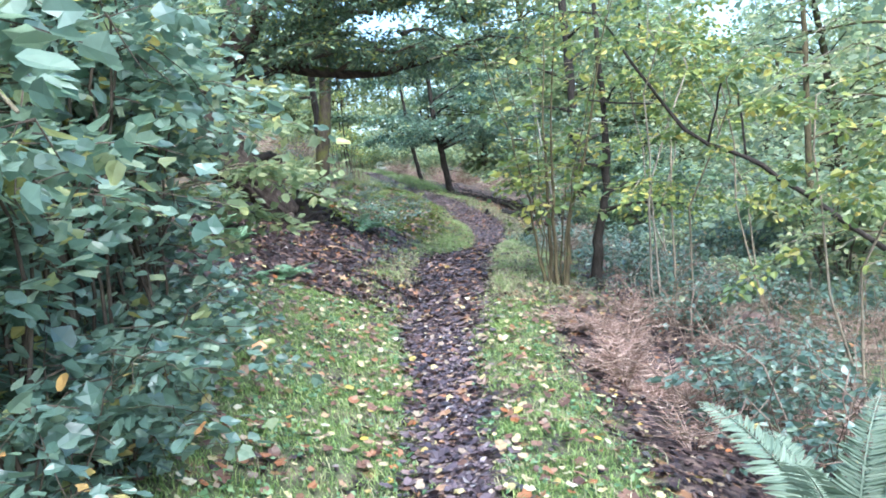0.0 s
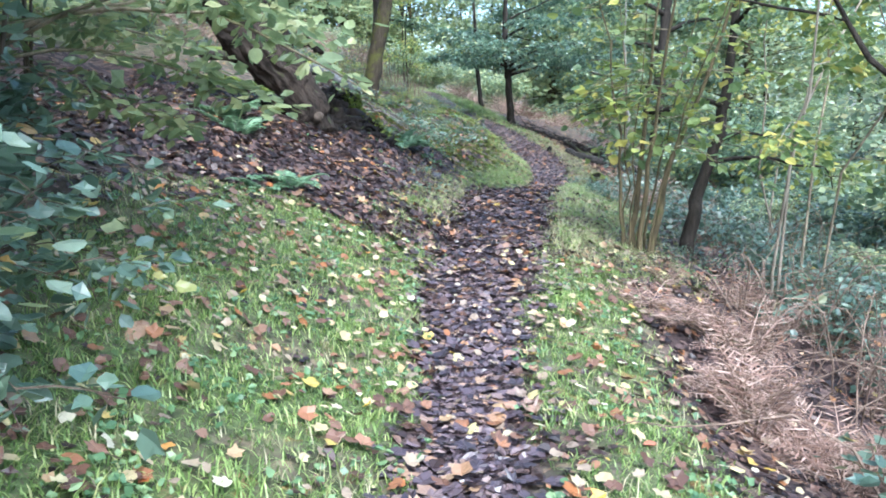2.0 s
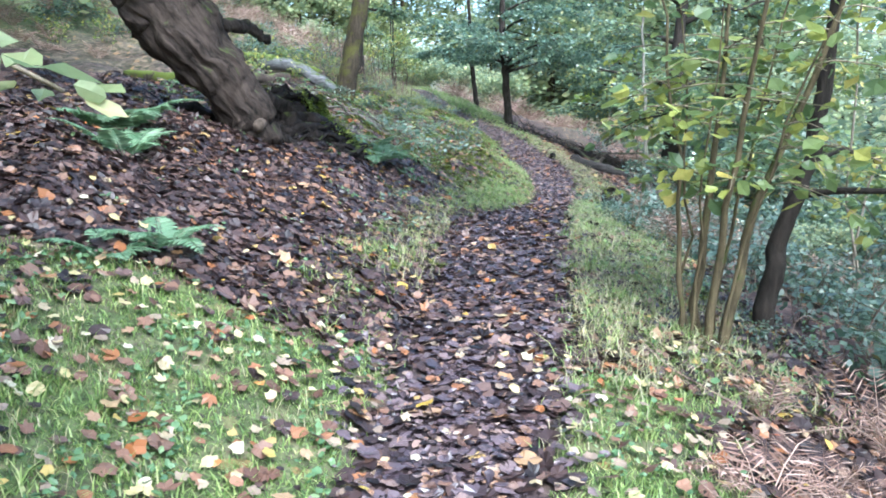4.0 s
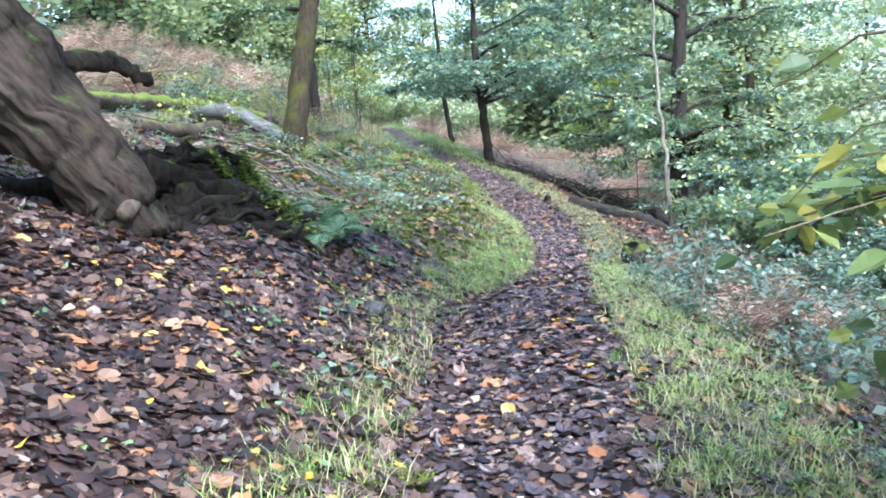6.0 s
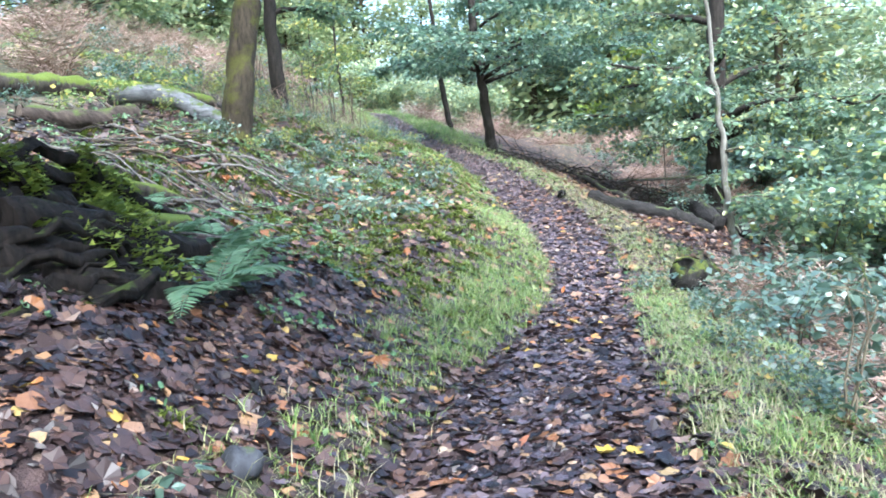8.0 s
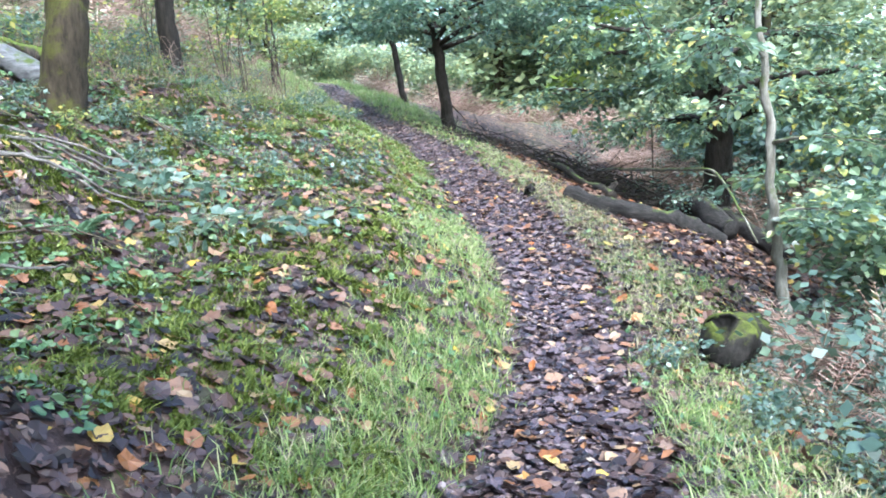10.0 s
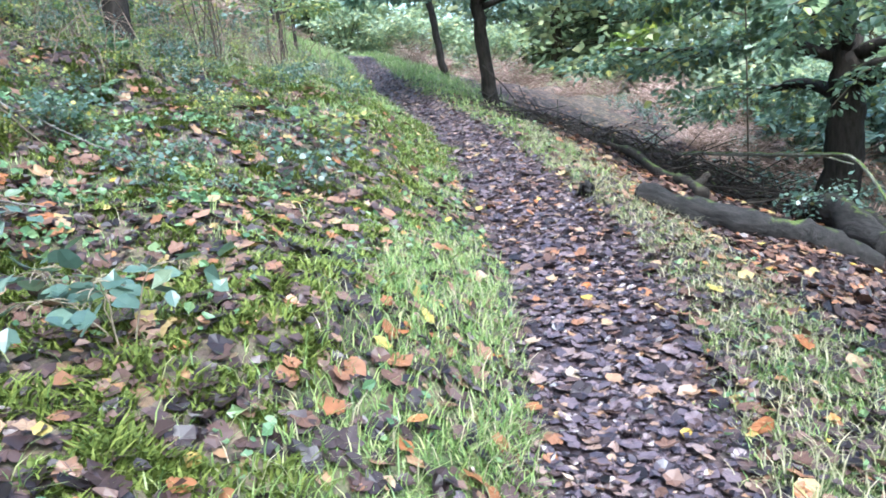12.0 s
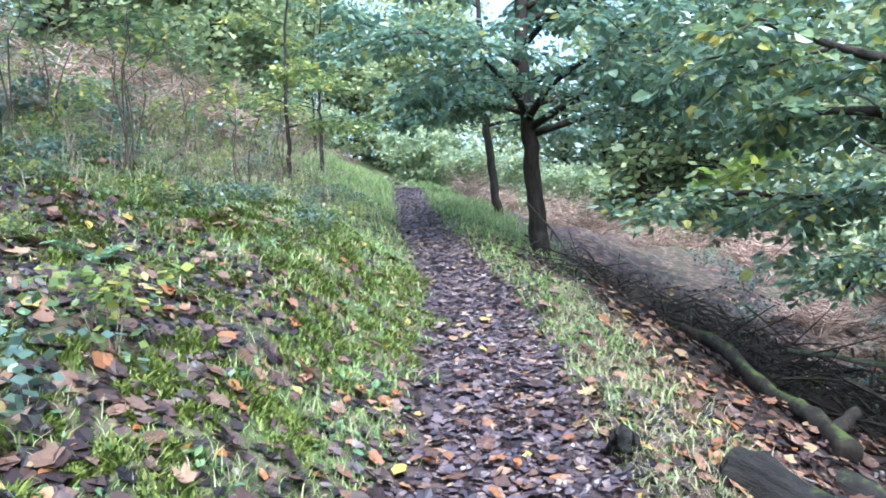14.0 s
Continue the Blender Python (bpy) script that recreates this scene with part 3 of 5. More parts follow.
def lobed_leaves(pos, axis, normal, length, curl):
    """Fallen sycamore leaves: five lobes round a middle, cupped or curled."""
    n = len(pos)
    axis = unit(axis)
    side = unit(np.cross(normal, axis))
    up = np.cross(axis, side)
    ln = np.asarray(length, float)[:, None]
    c = np.asarray(curl, float)[:, None]
    rows = [pos]
    half = ((0, .56), (28, .43), (55, .52), (85, .40), (115, .44), (155, .32), (180, .33))
    for deg, r in half + tuple((-a, b) for a, b in half[5:0:-1]):
        rr = r * JIT.uniform(0.75, 1.2, (n, 1))
        a = radians(deg) + JIT.normal(0, 0.08, (n, 1))
        rows.append(pos + ln * (axis * np.cos(a) * rr + side * np.sin(a) * rr + up * (c * rr * rr * 3 + JIT.normal(0, 0.03, (n, 1)))))
    v = np.stack(rows, 1).reshape(-1, 3)
    k = np.arange(12)
    t = (np.arange(n)[:, None, None] * 13 + np.stack([np.zeros(12, int), 1 + k, 1 + (k + 1) % 12], 1)[None]).reshape(-1, 3)
    return v, None, t


def lie_lobed(x, y, size, tilt=0.2, lift=0.02):
    n = len(x)
    e = 0.06
    h = height(x, y)
    nrm = unit(np.stack([-(height(x + e, y) - h) / e, -(height(x, y + e) - h) / e, np.ones(n)], 1)) + g.normal(0, tilt, (n, 3))
    az = g.uniform(0, 6.28, n)
    ax = np.stack([np.cos(az), np.sin(az), np.zeros(n)], 1)
    ax = ax - nrm * (ax * nrm).sum(1, keepdims=True) / (nrm * nrm).sum(1, keepdims=True)
    pos = np.stack([x, y, h + lift + g.uniform(0, 0.02, n)], 1)
    return lobed_leaves(pos, ax, unit(nrm), size * g.uniform(0.55, 1.25, n), g.normal(0.03, 0.13, n))


def litter_share(x, y):
    near = np.clip(1 - np.where(y < 9, 1.45, 0.5) * grass_share(x, y), 0.05, 1)
    d = x - trail(y, 1)
    return near * np.where(d > 1.3, 0.75, 1) * (1 - 0.6 * path_share(x, y)) * (1 - 0.35 * step(y, 16.8, 18.2) * (d < 0))


pile = Pile()
for y0, y1, x0, x1, count, size in ((1.5, 9, -4.5, 3.6, 24000, 0.052), (9, 16, -5.5, 2.4, 40000, 0.066), (16, 26, -5.5, 4.2, 46000, 0.068), (26, 36, -5.0, 4.5, 16000, 0.078)):
    for flat_tilt in (0.10, 0.24):
        x, y = scatter(count // 2, x0, x1, y0, y1, litter_share)
        pile.add(*lie(x, y, size, flat_tilt, simple=y0 > 25 or flat_tilt > 0.2))
for y0, y1, x0, x1, count, size in ((7.5, 16, -5.2, 2.2, 15000, 0.105), (16, 26, -5.2, 4.2, 13000, 0.105)):
    x, y = scatter(count, x0, x1, y0, y1, litter_share)
    pile.add(*lie_lobed(x, y, size))
fresh = Pile()
x, y = scatter(3600, -4.2, 2.8, 17.8, 28, lambda a, b: (1 - 0.5 * path_share(a, b)) * np.clip(0.45 + 0.6 * wave(a, b, 0.9, 44), 0.08, 1))
fresh.add(*lie_lobed(x, y, 0.105, 0.24, 0.035))
x, y = scatter(2200, -2.6, 1.5, 2.0, 9.5, lambda a, b: 0.25 + 0.75 * grass_share(a, b))
fresh.add(*lie_lobed(x, y, 0.075, 0.26, 0.03))
x, y = scatter(700, -4.0, 2.0, 9.0, 18.5, lambda a, b: 0.6 + 0 * a)
fresh.add(*lie_lobed(x, y, 0.10, 0.24, 0.03))
x, y = scatter(2600, 1.2, 5.0, 22.0, 33, lambda a, b: step(a - trail(b, 1) - trail(b, 2), 0.2, 0.8))
fresh.add(*lie_lobed(x, y, 0.09, 0.24, 0.03))
pale = Pile()
x, y = scatter(1900, -2.8, 1.6, 2.0, 10, lambda a, b: 0.35 + 0.5 * grass_share(a, b))
pale.add(*lie_lobed(x, y, 0.062, 0.26, 0.035))
tagged(new("pale_leaves", pale.mesh("pale_leaves", PALE_LITTER)), "small pale yellow and grey-tan leaves fallen on the grass", "leaves", kind="stuff")
tagged(new("fresh_leaves", fresh.mesh("fresh_leaves", FRESH_LITTER)), "tan, orange and yellow fallen leaves scattered over grass and litter", "leaves", kind="stuff")
# the trodden path is littered more thickly
t = g.uniform(2.5, 42, 30000)
u = np.clip(g.normal(0, 0.62, 30000), -1.6, 1.6) * np.where(t < 8, 0.8, 1)
trodden = Pile()
trodden.add(*lie(trail(t, 1) + u * trail(t, 2), t, 0.052, 0.13))
t = g.uniform(3, 34, 3600)
trodden.add(*lie_lobed(trail(t, 1) + np.clip(g.normal(0, 0.7, 3600), -1.6, 1.6) * trail(t, 2), t, 0.09, 0.12))
tagged(new("trodden_litter", trodden.mesh("trodden_litter", PATH_LITTER)), "small dark trodden leaves covering the damp path", "leaves", kind="stuff")
tagged(new("leaf_litter", pile.mesh("leaf_litter", LITTER)), "thick brown and tan fallen leaves covering the woodland floor", "leaves", kind="stuff")

bright = []
for k in range(3):
    a = np.array([[0.0, 0, 0]])
    v, q = round_leaves(a, np.array([[1.0, 0, 0]]), np.array([[0, 0.1 * k, 1.0]]), 1.0, 0.9, 0.1 + 0.12 * k)
    bright.append(mesh_of("fallen_leaf", v, q, None, BRIGHT_LITTER))
xs_b, ys_b = scatter(460, -3.0, 2.4, 4, 27, lambda x, y: np.clip(1.15 - 0.3 * np.abs(x - trail(y, 1)), 0, 1))
for k, (x, y) in enumerate(zip(xs_b[:280], ys_b[:280])):
    ob = new("fallen_leaf", bright[k % 3])
    s = g.uniform(0.05, 0.095) * (0.75 if y < 9 else 1)
    ob.matrix_world = pose(x, y, float(height(x, y)) + 0.03, g.normal(0, 14), g.normal(0, 14), g.uniform(0, 360)) @ Matrix.Scale(s, 4)
    tagged(ob, "bright orange or yellow fallen leaf lying on the litter", "leaf", "fallen leaves")


def blades(x, y, tall, wide=0.006, bend=0.45, lean=None):
    n = len(x)
    foot = np.stack([x, y, height(x, y) - 0.005], 1)
    az = g.uniform(0, 6.28, n)
    out = np.stack([np.cos(az), np.sin(az), np.zeros(n)], 1)
    side = np.stack([-np.sin(az), np.cos(az), np.zeros(n)], 1) * wide * 0.5
    h = tall[:, None]
    b = bend * g.uniform(0.3, 1.8, n)[:, None] * h
    up = np.array([0, 0, 1.0])
    mid = foot + up * h * 0.6 + out * b * 0.35
    tip = foot + up * h * 0.88 + out * b
    v = np.stack([foot - side, foot + side, mid + side * 0.8, mid - side * 0.8, tip], 1).reshape(-1, 3)
    i = np.arange(n)[:, None] * 5
    return v, i + [0, 1, 2, 3], i + [3, 2, 4]


pile, dry = Pile(), Pile()
for y0, y1, x0, x1, count, tall in ((1.8, 9, -2.9, 1.7, 100000, 0.05), (9, 17.4, -1.8, 3.4, 108000, 0.085), (17.4, 25, -4.2, 3.2, 135000, 0.065), (25, 31, -6, 2.6, 80000, 0.075), (31, 46, -10, 1.5, 45000, 0.14)):
    x, y = scatter(count, x0, x1, y0, y1, lambda a, b: grass_share(a, b) ** 1.3)
    clump = 0.6 + 0.7 * np.clip(wave(x, y, 0.45, 9) + 0.3, 0, 1.4)
    pile.add(*blades(x, y, tall * clump * g.uniform(0.5, 1.3, len(x)), 0.007 if y1 < 31 else 0.015, 0.85))
    x, y = scatter(count // 3, x0, x1, y0, y1, lambda a, b: grass_share(a, b) * step(wave(a, b, 0.9, 12), 0.0 if y0 < 24 else 0.1, 0.7))
    dry.add(*blades(x, y, tall * 1.35 * g.uniform(0.5, 1.3, len(x)), 0.005 if y1 < 31 else 0.014, 0.7))
x, y = g.uniform(-7, -2.4, 2600), g.uniform(24.5, 34, 2600)
dry.add(*blades(x, y, g.uniform(0.1, 0.38, 2600), 0.006, 0.8))
x, y = scatter(22000, 0.8, 3.0, 20.5, 30, lambda a, b: step(a - trail(b, 1) - trail(b, 2), -0.05, 0.1) * step(trail(b, 1) + 1.5 - a, 0, 0.5))
dry.add(*blades(x, y, g.uniform(0.04, 0.12, len(x)), 0.007, 0.9))
x, y = scatter(24000, 0.4, 3.2, 9, 20.5, lambda a, b: step(a - trail(b, 1) - trail(b, 2), -0.03, 0.12) * step(trail(b, 1) + 2.2 - a, 0, 1.0))
dry.add(*blades(x, y, g.uniform(0.04, 0.13, len(x)), 0.007, 0.9))
x, y = scatter(42000, -1.6, 0.9, 16.2, 23, lambda a, b: step(trail(b, 1) - trail(b, 2) - a, -0.04, 0.08) * step(a - trail(b, 1) + trail(b, 2) + 1.0, 0, 0.6) * np.clip(0.55 + 0.6 * wave(a, b, 0.6, 61), 0.1, 1))
pile.add(*blades(x, y, g.uniform(0.05, 0.13, len(x)), 0.007, 0.9))
dry.add(*blades(x[::5] + 0.02, y[::5], g.uniform(0.07, 0.15, len(x[::5])), 0.006, 0.9))
# long pale tufts where the path widens
for cx, cy, n, h in ((0.6, 9.5, 700, 0.22), (0.8, 10.6, 500, 0.2), (-0.75, 11.4, 900, 0.22), (-0.75, 13.4, 900, 0.2), (0.15, 18.6, 1800, 0.2), (-0.1, 17.6, 1000, 0.2), (1.5, 18.4, 1500, 0.2), (1.35, 17.2, 1200, 0.18)):
    x, y = cx + g.normal(0, 0.2, n // 2), cy + g.normal(0, 0.55, n // 2)
    keep = path_share(x, y) < 0.35
    (dry if cy < 14 else pile).add(*blades(x[keep], y[keep], h * 0.7 * g.uniform(0.4, 1.2, keep.sum()), 0.006, 0.9))
herbs = Pile()
for y0, y1, x0, x1, count, size in ((1.8, 9, -2.8, 1.8, 19000, 0.036), (9, 18.2, -2.2, 2.6, 8000, 0.04), (18.2, 32, -6, 3, 25000, 0.05)):
    x, y = scatter(count, x0, x1, y0, y1, lambda a, b: grass_share(a, b) * step(wave(a, b, 0.8, 17), -0.3, 0.7))
    v, q = lie(x, y, size, 0.45, 0.03)
    herbs.add(v, q)
for x0, x1, y0, y1, count, size, low_ in ((-5.2, -1.1, 15.8, 24, 15000, 0.05, 0.15), (-5.0, -0.9, 8.5, 16, 5000, 0.045, 0.75), (1.0, 3.0, 9, 20, 5000, 0.045, 0.3)):
    x, y = scatter(count, x0, x1, y0, y1, lambda a, b: step(wave(a, b, 0.8, 83) + 0.5 * wave(a, b, 0.3, 84), low_, low_ + 0.4) * (1 - path_share(a, b)))
    herbs.add(*lie(x, y, size, 0.5, 0.05))
tagged(new("ground_herbs", herbs.mesh("ground_herbs", HERB_LEAF)), "small round green leaves of low herbs among the grass", "plants", kind="stuff")
moss = Pile()
for x0, x1, y0, y1, n in ((-4.2, -0.1, 17.2, 30, 1050), (-1.6, 2.2, 9, 20, 16), (-5, -3, 14, 22, 60)):
    cx, cy = scatter(n, x0, x1, y0, y1, lambda a, b: 1 - path_share(a, b))
    k = 150
    rr = g.uniform(0.05, 0.16, len(cx))[:, None]
    an, rd = g.uniform(0, 6.28, (len(cx), k)), np.sqrt(g.uniform(0, 1, (len(cx), k)))
    mx_, my_ = (cx[:, None] + np.cos(an) * rd * rr).ravel(), (cy[:, None] + np.sin(an) * rd * rr).ravel()
    tall_ = (0.02 + 0.4 * rr * (1 - rd ** 2)).ravel() + 0.006
    moss.add(*blades(mx_, my_, tall_ * g.uniform(0.8, 1.25, len(tall_)), 0.014, 0.9))
tagged(new("moss", moss.mesh("moss", MOSS)), "olive green moss cushions between fallen leaves", "moss", kind="stuff")
tagged(new("grass", pile.mesh("grass", GRASS)), "short bright green grass along both sides of the path", "grass", kind="stuff")
tagged(new("dry_grass", dry.mesh("dry_grass", DRY_GRASS)), "pale straw-coloured grass tufts beside the path", "grass", kind="stuff")


# ---- the leaning oak with its root mass ----
def knobbly(cx, cy, cz, rx, ry, rz, seed, mat, rough=0.22, n=20, m=12):
    """A lump of wood, soil or stone."""
    gg = np.random.default_rng(seed)
    th, ph = np.meshgrid(np.linspace(0, 2 * np.pi, n, endpoint=False), np.linspace(0.02, np.pi - 0.02, m), indexing="ij")
    k = np.ones_like(th)
    for _ in range(6):
        a, b, p = gg.integers(1, 5), gg.integers(1, 5), gg.uniform(0, 6.28)
        k += rough * 0.4 * np.sin(a * th + p) * np.sin(b * ph)
    v = np.stack([cx + rx * k * np.cos(th) * np.sin(ph), cy + ry * k * np.sin(th) * np.sin(ph), cz + rz * k * np.cos(ph)], -1).reshape(-1, 3)
    i, j = np.meshgrid(np.arange(n), np.arange(m - 1), indexing="ij")
    q = np.stack([i * m + j, i * m + j + 1, ((i + 1) % n) * m + j + 1, ((i + 1) % n) * m + j], -1).reshape(-1, 4)
    return v, q


OX, OY = -2.75, 15.1
oak = base_of("leaning_oak", OX, OY, "old leaning oak with fissured grey-brown bark and exposed mossy roots", "tree", z=0.9)


def at(p):
    return np.asarray(p, float) - [OX, OY, 0.9]


trunk = curve([at((-2.86, 14.1, 1.0)), at((-3.14, 13.92, 1.6)), at((-3.68, 13.7, 2.4)), at((-4.0, 13.5, 2.95)), at((-3.8, 13.6, 3.5)), at((-3.3, 13.8, 4.3)), at((-3.2, 14.2, 5.6)), at((-3.6, 14.6, 7.2))], 42, 0.012, 3)
bent = curve(trunk, 130)
v, q, t = tube(bent, [0.22, 0.31, 0.39, 0.38, 0.30, 0.23, 0.17, 0.12], 84, 0.012, 5)
# deep furrows that run along the stem and wander round it
run, turn_ = np.meshgrid(np.linspace(0, 1, 130), np.linspace(0, 2 * np.pi, 84, endpoint=False), indexing="ij")
deep = np.abs(np.sin(turn_ * 4.5 + 0.7 * np.sin(run * 9) + 0.25 * np.sin(run * 41 + turn_ * 2)))
fine_ = np.abs(np.sin(turn_ * 12 + 0.9 * np.sin(run * 15 + 1) + 0.4 * np.sin(run * 73 + turn_ * 3)))
shrink = (1.06 - 0.09 * (1 - deep) ** 2.5 - 0.07 * (1 - fine_) ** 2)[..., None]
ring = v[:130 * 84].reshape(130, 84, 3)
v[:130 * 84] = (bent[:, None] + (ring - bent[:, None]) * shrink).reshape(-1, 3)
v = lumpy(lumpy(v, 0.035, 0.9, 2), 0.008, 0.2, 6)
part("trunk", mesh_of("trunk", v, q, t, OAK_BARK, True), oak)
for pts, rr in (([(-3.9, 13.6, 2.9), (-4.5, 13.2, 3.05), (-5.2, 12.9, 3.6), (-6.2, 12.5, 4.6)], (0.2, 0.13, 0.05)),
                ([(-3.7, 13.65, 3.4), (-2.6, 13.8, 3.8), (-1.6, 13.9, 3.55), (-0.5, 14.0, 3.5), (0.6, 14.2, 3.75)], (0.15, 0.10, 0.07, 0.03)),
                ([(-3.05, 13.9, 4.2), (-2.5, 13.4, 5.0), (-1.8, 13.0, 5.6)], (0.13, 0.08, 0.03)),
                ([(-3.3, 14.0, 2.3), (-3.1, 14.5, 2.35), (-2.95, 14.8, 2.2)], (0.10, 0.07, 0.05)),
                ([(-3.9, 13.8, 3.2), (-3.5, 14.6, 3.5), (-3.1, 15.3, 3.7)], (0.08, 0.05, 0.02))):
    v, q, t = tube(curve([at(p) for p in pts], 14, 0.02, 8), rr, 9, 0.08, 2)
    part("limb", mesh_of("limb", v, q, t, OAK_BARK, True), oak)
# solid lumps; their near-black colour stands in for shadowed hollows
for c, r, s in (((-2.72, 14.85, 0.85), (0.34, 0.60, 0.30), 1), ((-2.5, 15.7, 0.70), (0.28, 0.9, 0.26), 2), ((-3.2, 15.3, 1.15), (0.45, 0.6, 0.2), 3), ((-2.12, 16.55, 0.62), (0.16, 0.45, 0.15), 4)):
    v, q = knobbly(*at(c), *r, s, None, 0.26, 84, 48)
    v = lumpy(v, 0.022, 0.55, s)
    part("root_bole", mesh_of("root_bole", v, q, None, SHADED_ROOT_BARK if s != 4 else MOSS_LOG, True), oak, "dark root bole with moss, shade of its hollows put into the bark colour")
roots = (((-2.6, 15.2, 1.2), (-2.35, 16.0, 1.05), (-2.1, 16.7, 0.75), (-1.95, 17.1, 0.55)), ((-2.9, 15.6, 1.3), (-2.8, 16.6, 1.15), (-2.5, 17.6, 0.85), (-2.2, 18.4, 0.65)),
         ((-2.5, 15.0, 1.05), (-2.1, 15.3, 0.8), (-1.85, 15.9, 0.62)), ((-3.1, 15.0, 1.2), (-3.6, 14.7, 1.3), (-4.1, 14.4, 1.45)), ((-2.7, 14.8, 1.1), (-2.75, 14.35, 1.0), (-2.9, 13.95, 0.98)),
         ((-3.2, 15.7, 1.35), (-3.5, 16.8, 1.45), (-3.4, 18.0, 1.35), (-3.0, 19.0, 1.0)),
         ((-2.95, 14.5, 1.5), (-2.72, 15.0, 1.32), (-2.5, 15.7, 1.12), (-2.3, 16.3, 0.95)), ((-2.7, 14.65, 1.25), (-2.4, 15.1, 1.0), (-2.2, 15.7, 0.8), (-2.05, 16.3, 0.62)),
         ((-3.1, 15.2, 1.42), (-3.0, 16.2, 1.38), (-2.8, 17.2, 1.15), (-2.5, 18.0, 0.85)))
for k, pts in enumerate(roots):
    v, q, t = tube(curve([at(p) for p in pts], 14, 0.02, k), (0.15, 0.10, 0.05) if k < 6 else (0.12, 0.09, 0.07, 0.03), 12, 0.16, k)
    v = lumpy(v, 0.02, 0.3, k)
    part("root", mesh_of("root", v, q, t, MOSS_LOG if k in (1, 5) else SHADED_ROOT_BARK, True), oak)
# a gnarled bundle of bare roots over the dark bole, mossy on its upper side
gr = np.random.default_rng(91)
tufts = Pile()
for k in range(64):
    u = (k + 0.5) / 64
    a0 = np.array([-2.36 - 0.9 * u, 14.3 + 0.6 * u + gr.normal(0, 0.1), 0.72 + 0.85 * u + gr.normal(0, 0.06)])
    a2 = np.array([-1.95 - 1.0 * u + gr.normal(0, 0.12), 16.4 + 0.6 * gr.uniform(-1, 1) + 0.3 * u, 0.5 + 0.62 * u])
    a1 = (a0 + a2) / 2 + [0.17 - 0.1 * u + gr.normal(0, 0.08), gr.normal(0, 0.12), 0.12 + 0.14 * u + gr.normal(0, 0.09)]
    a3 = a2 + [gr.normal(0.05, 0.14), gr.uniform(0.2, 0.6), -0.22]
    r = gr.uniform(0.014, 0.065)
    line = curve([at(p) for p in (a0, a1, a2, a3)], 24, 0.03, 300 + k)
    v, q, t = tube(line, (r, r * 0.9, r * 0.6, r * 0.2), 9, 0.25, k)
    v = lumpy(v, r * 0.3, 0.12, k)
    part("root", mesh_of("root", v, q, t, SHADED_ROOT_BARK, True), oak)
    n_m = int(1500 * gr.uniform(0.2, 1) * (0.1 + 1.5 * max(u - 0.15, 0)))
    c = line[gr.integers(9, 24, n_m)] + gr.normal(0, 0.035, (n_m, 3)) + [0, 0, r * 0.95]
    keep = np.sin(c[:, 0] * 7 + c[:, 1] * 5) + np.sin(c[:, 1] * 9 - c[:, 2] * 8 + 1) > -0.1 - 0.5 * u
    c = c[keep]
    d = gr.normal(0, 1, (len(c), 3)) * [0.026, 0.026, 0.008] + [0, 0, 0.018]
    e = np.stack([-d[:, 1], d[:, 0], 0 * d[:, 0]], 1) * 0.7 + [0.004, 0.004, 0]
    tufts.add(np.stack([c - e, c + e, c + d], 1).reshape(-1, 3), None, np.arange(3 * len(c)).reshape(-1, 3))
tagged(part("moss", tufts.mesh("moss", BRIGHT_MOSS), oak, "bright green moss over the roots"), kind="stuff")
v, q, t = tube([at((-2.8, 14.0, 1.28)), at((-2.78, 13.82, 1.22)), at((-2.77, 13.7, 1.17))], (0.075, 0.06), 10, 0.15)
part("branch_stub", mesh_of("branch_stub", v, q, t, CUT_WOOD, True), oak, "pale sawn branch stub")
crown, fine = Pile(), Pile()
gg = np.random.default_rng(4)
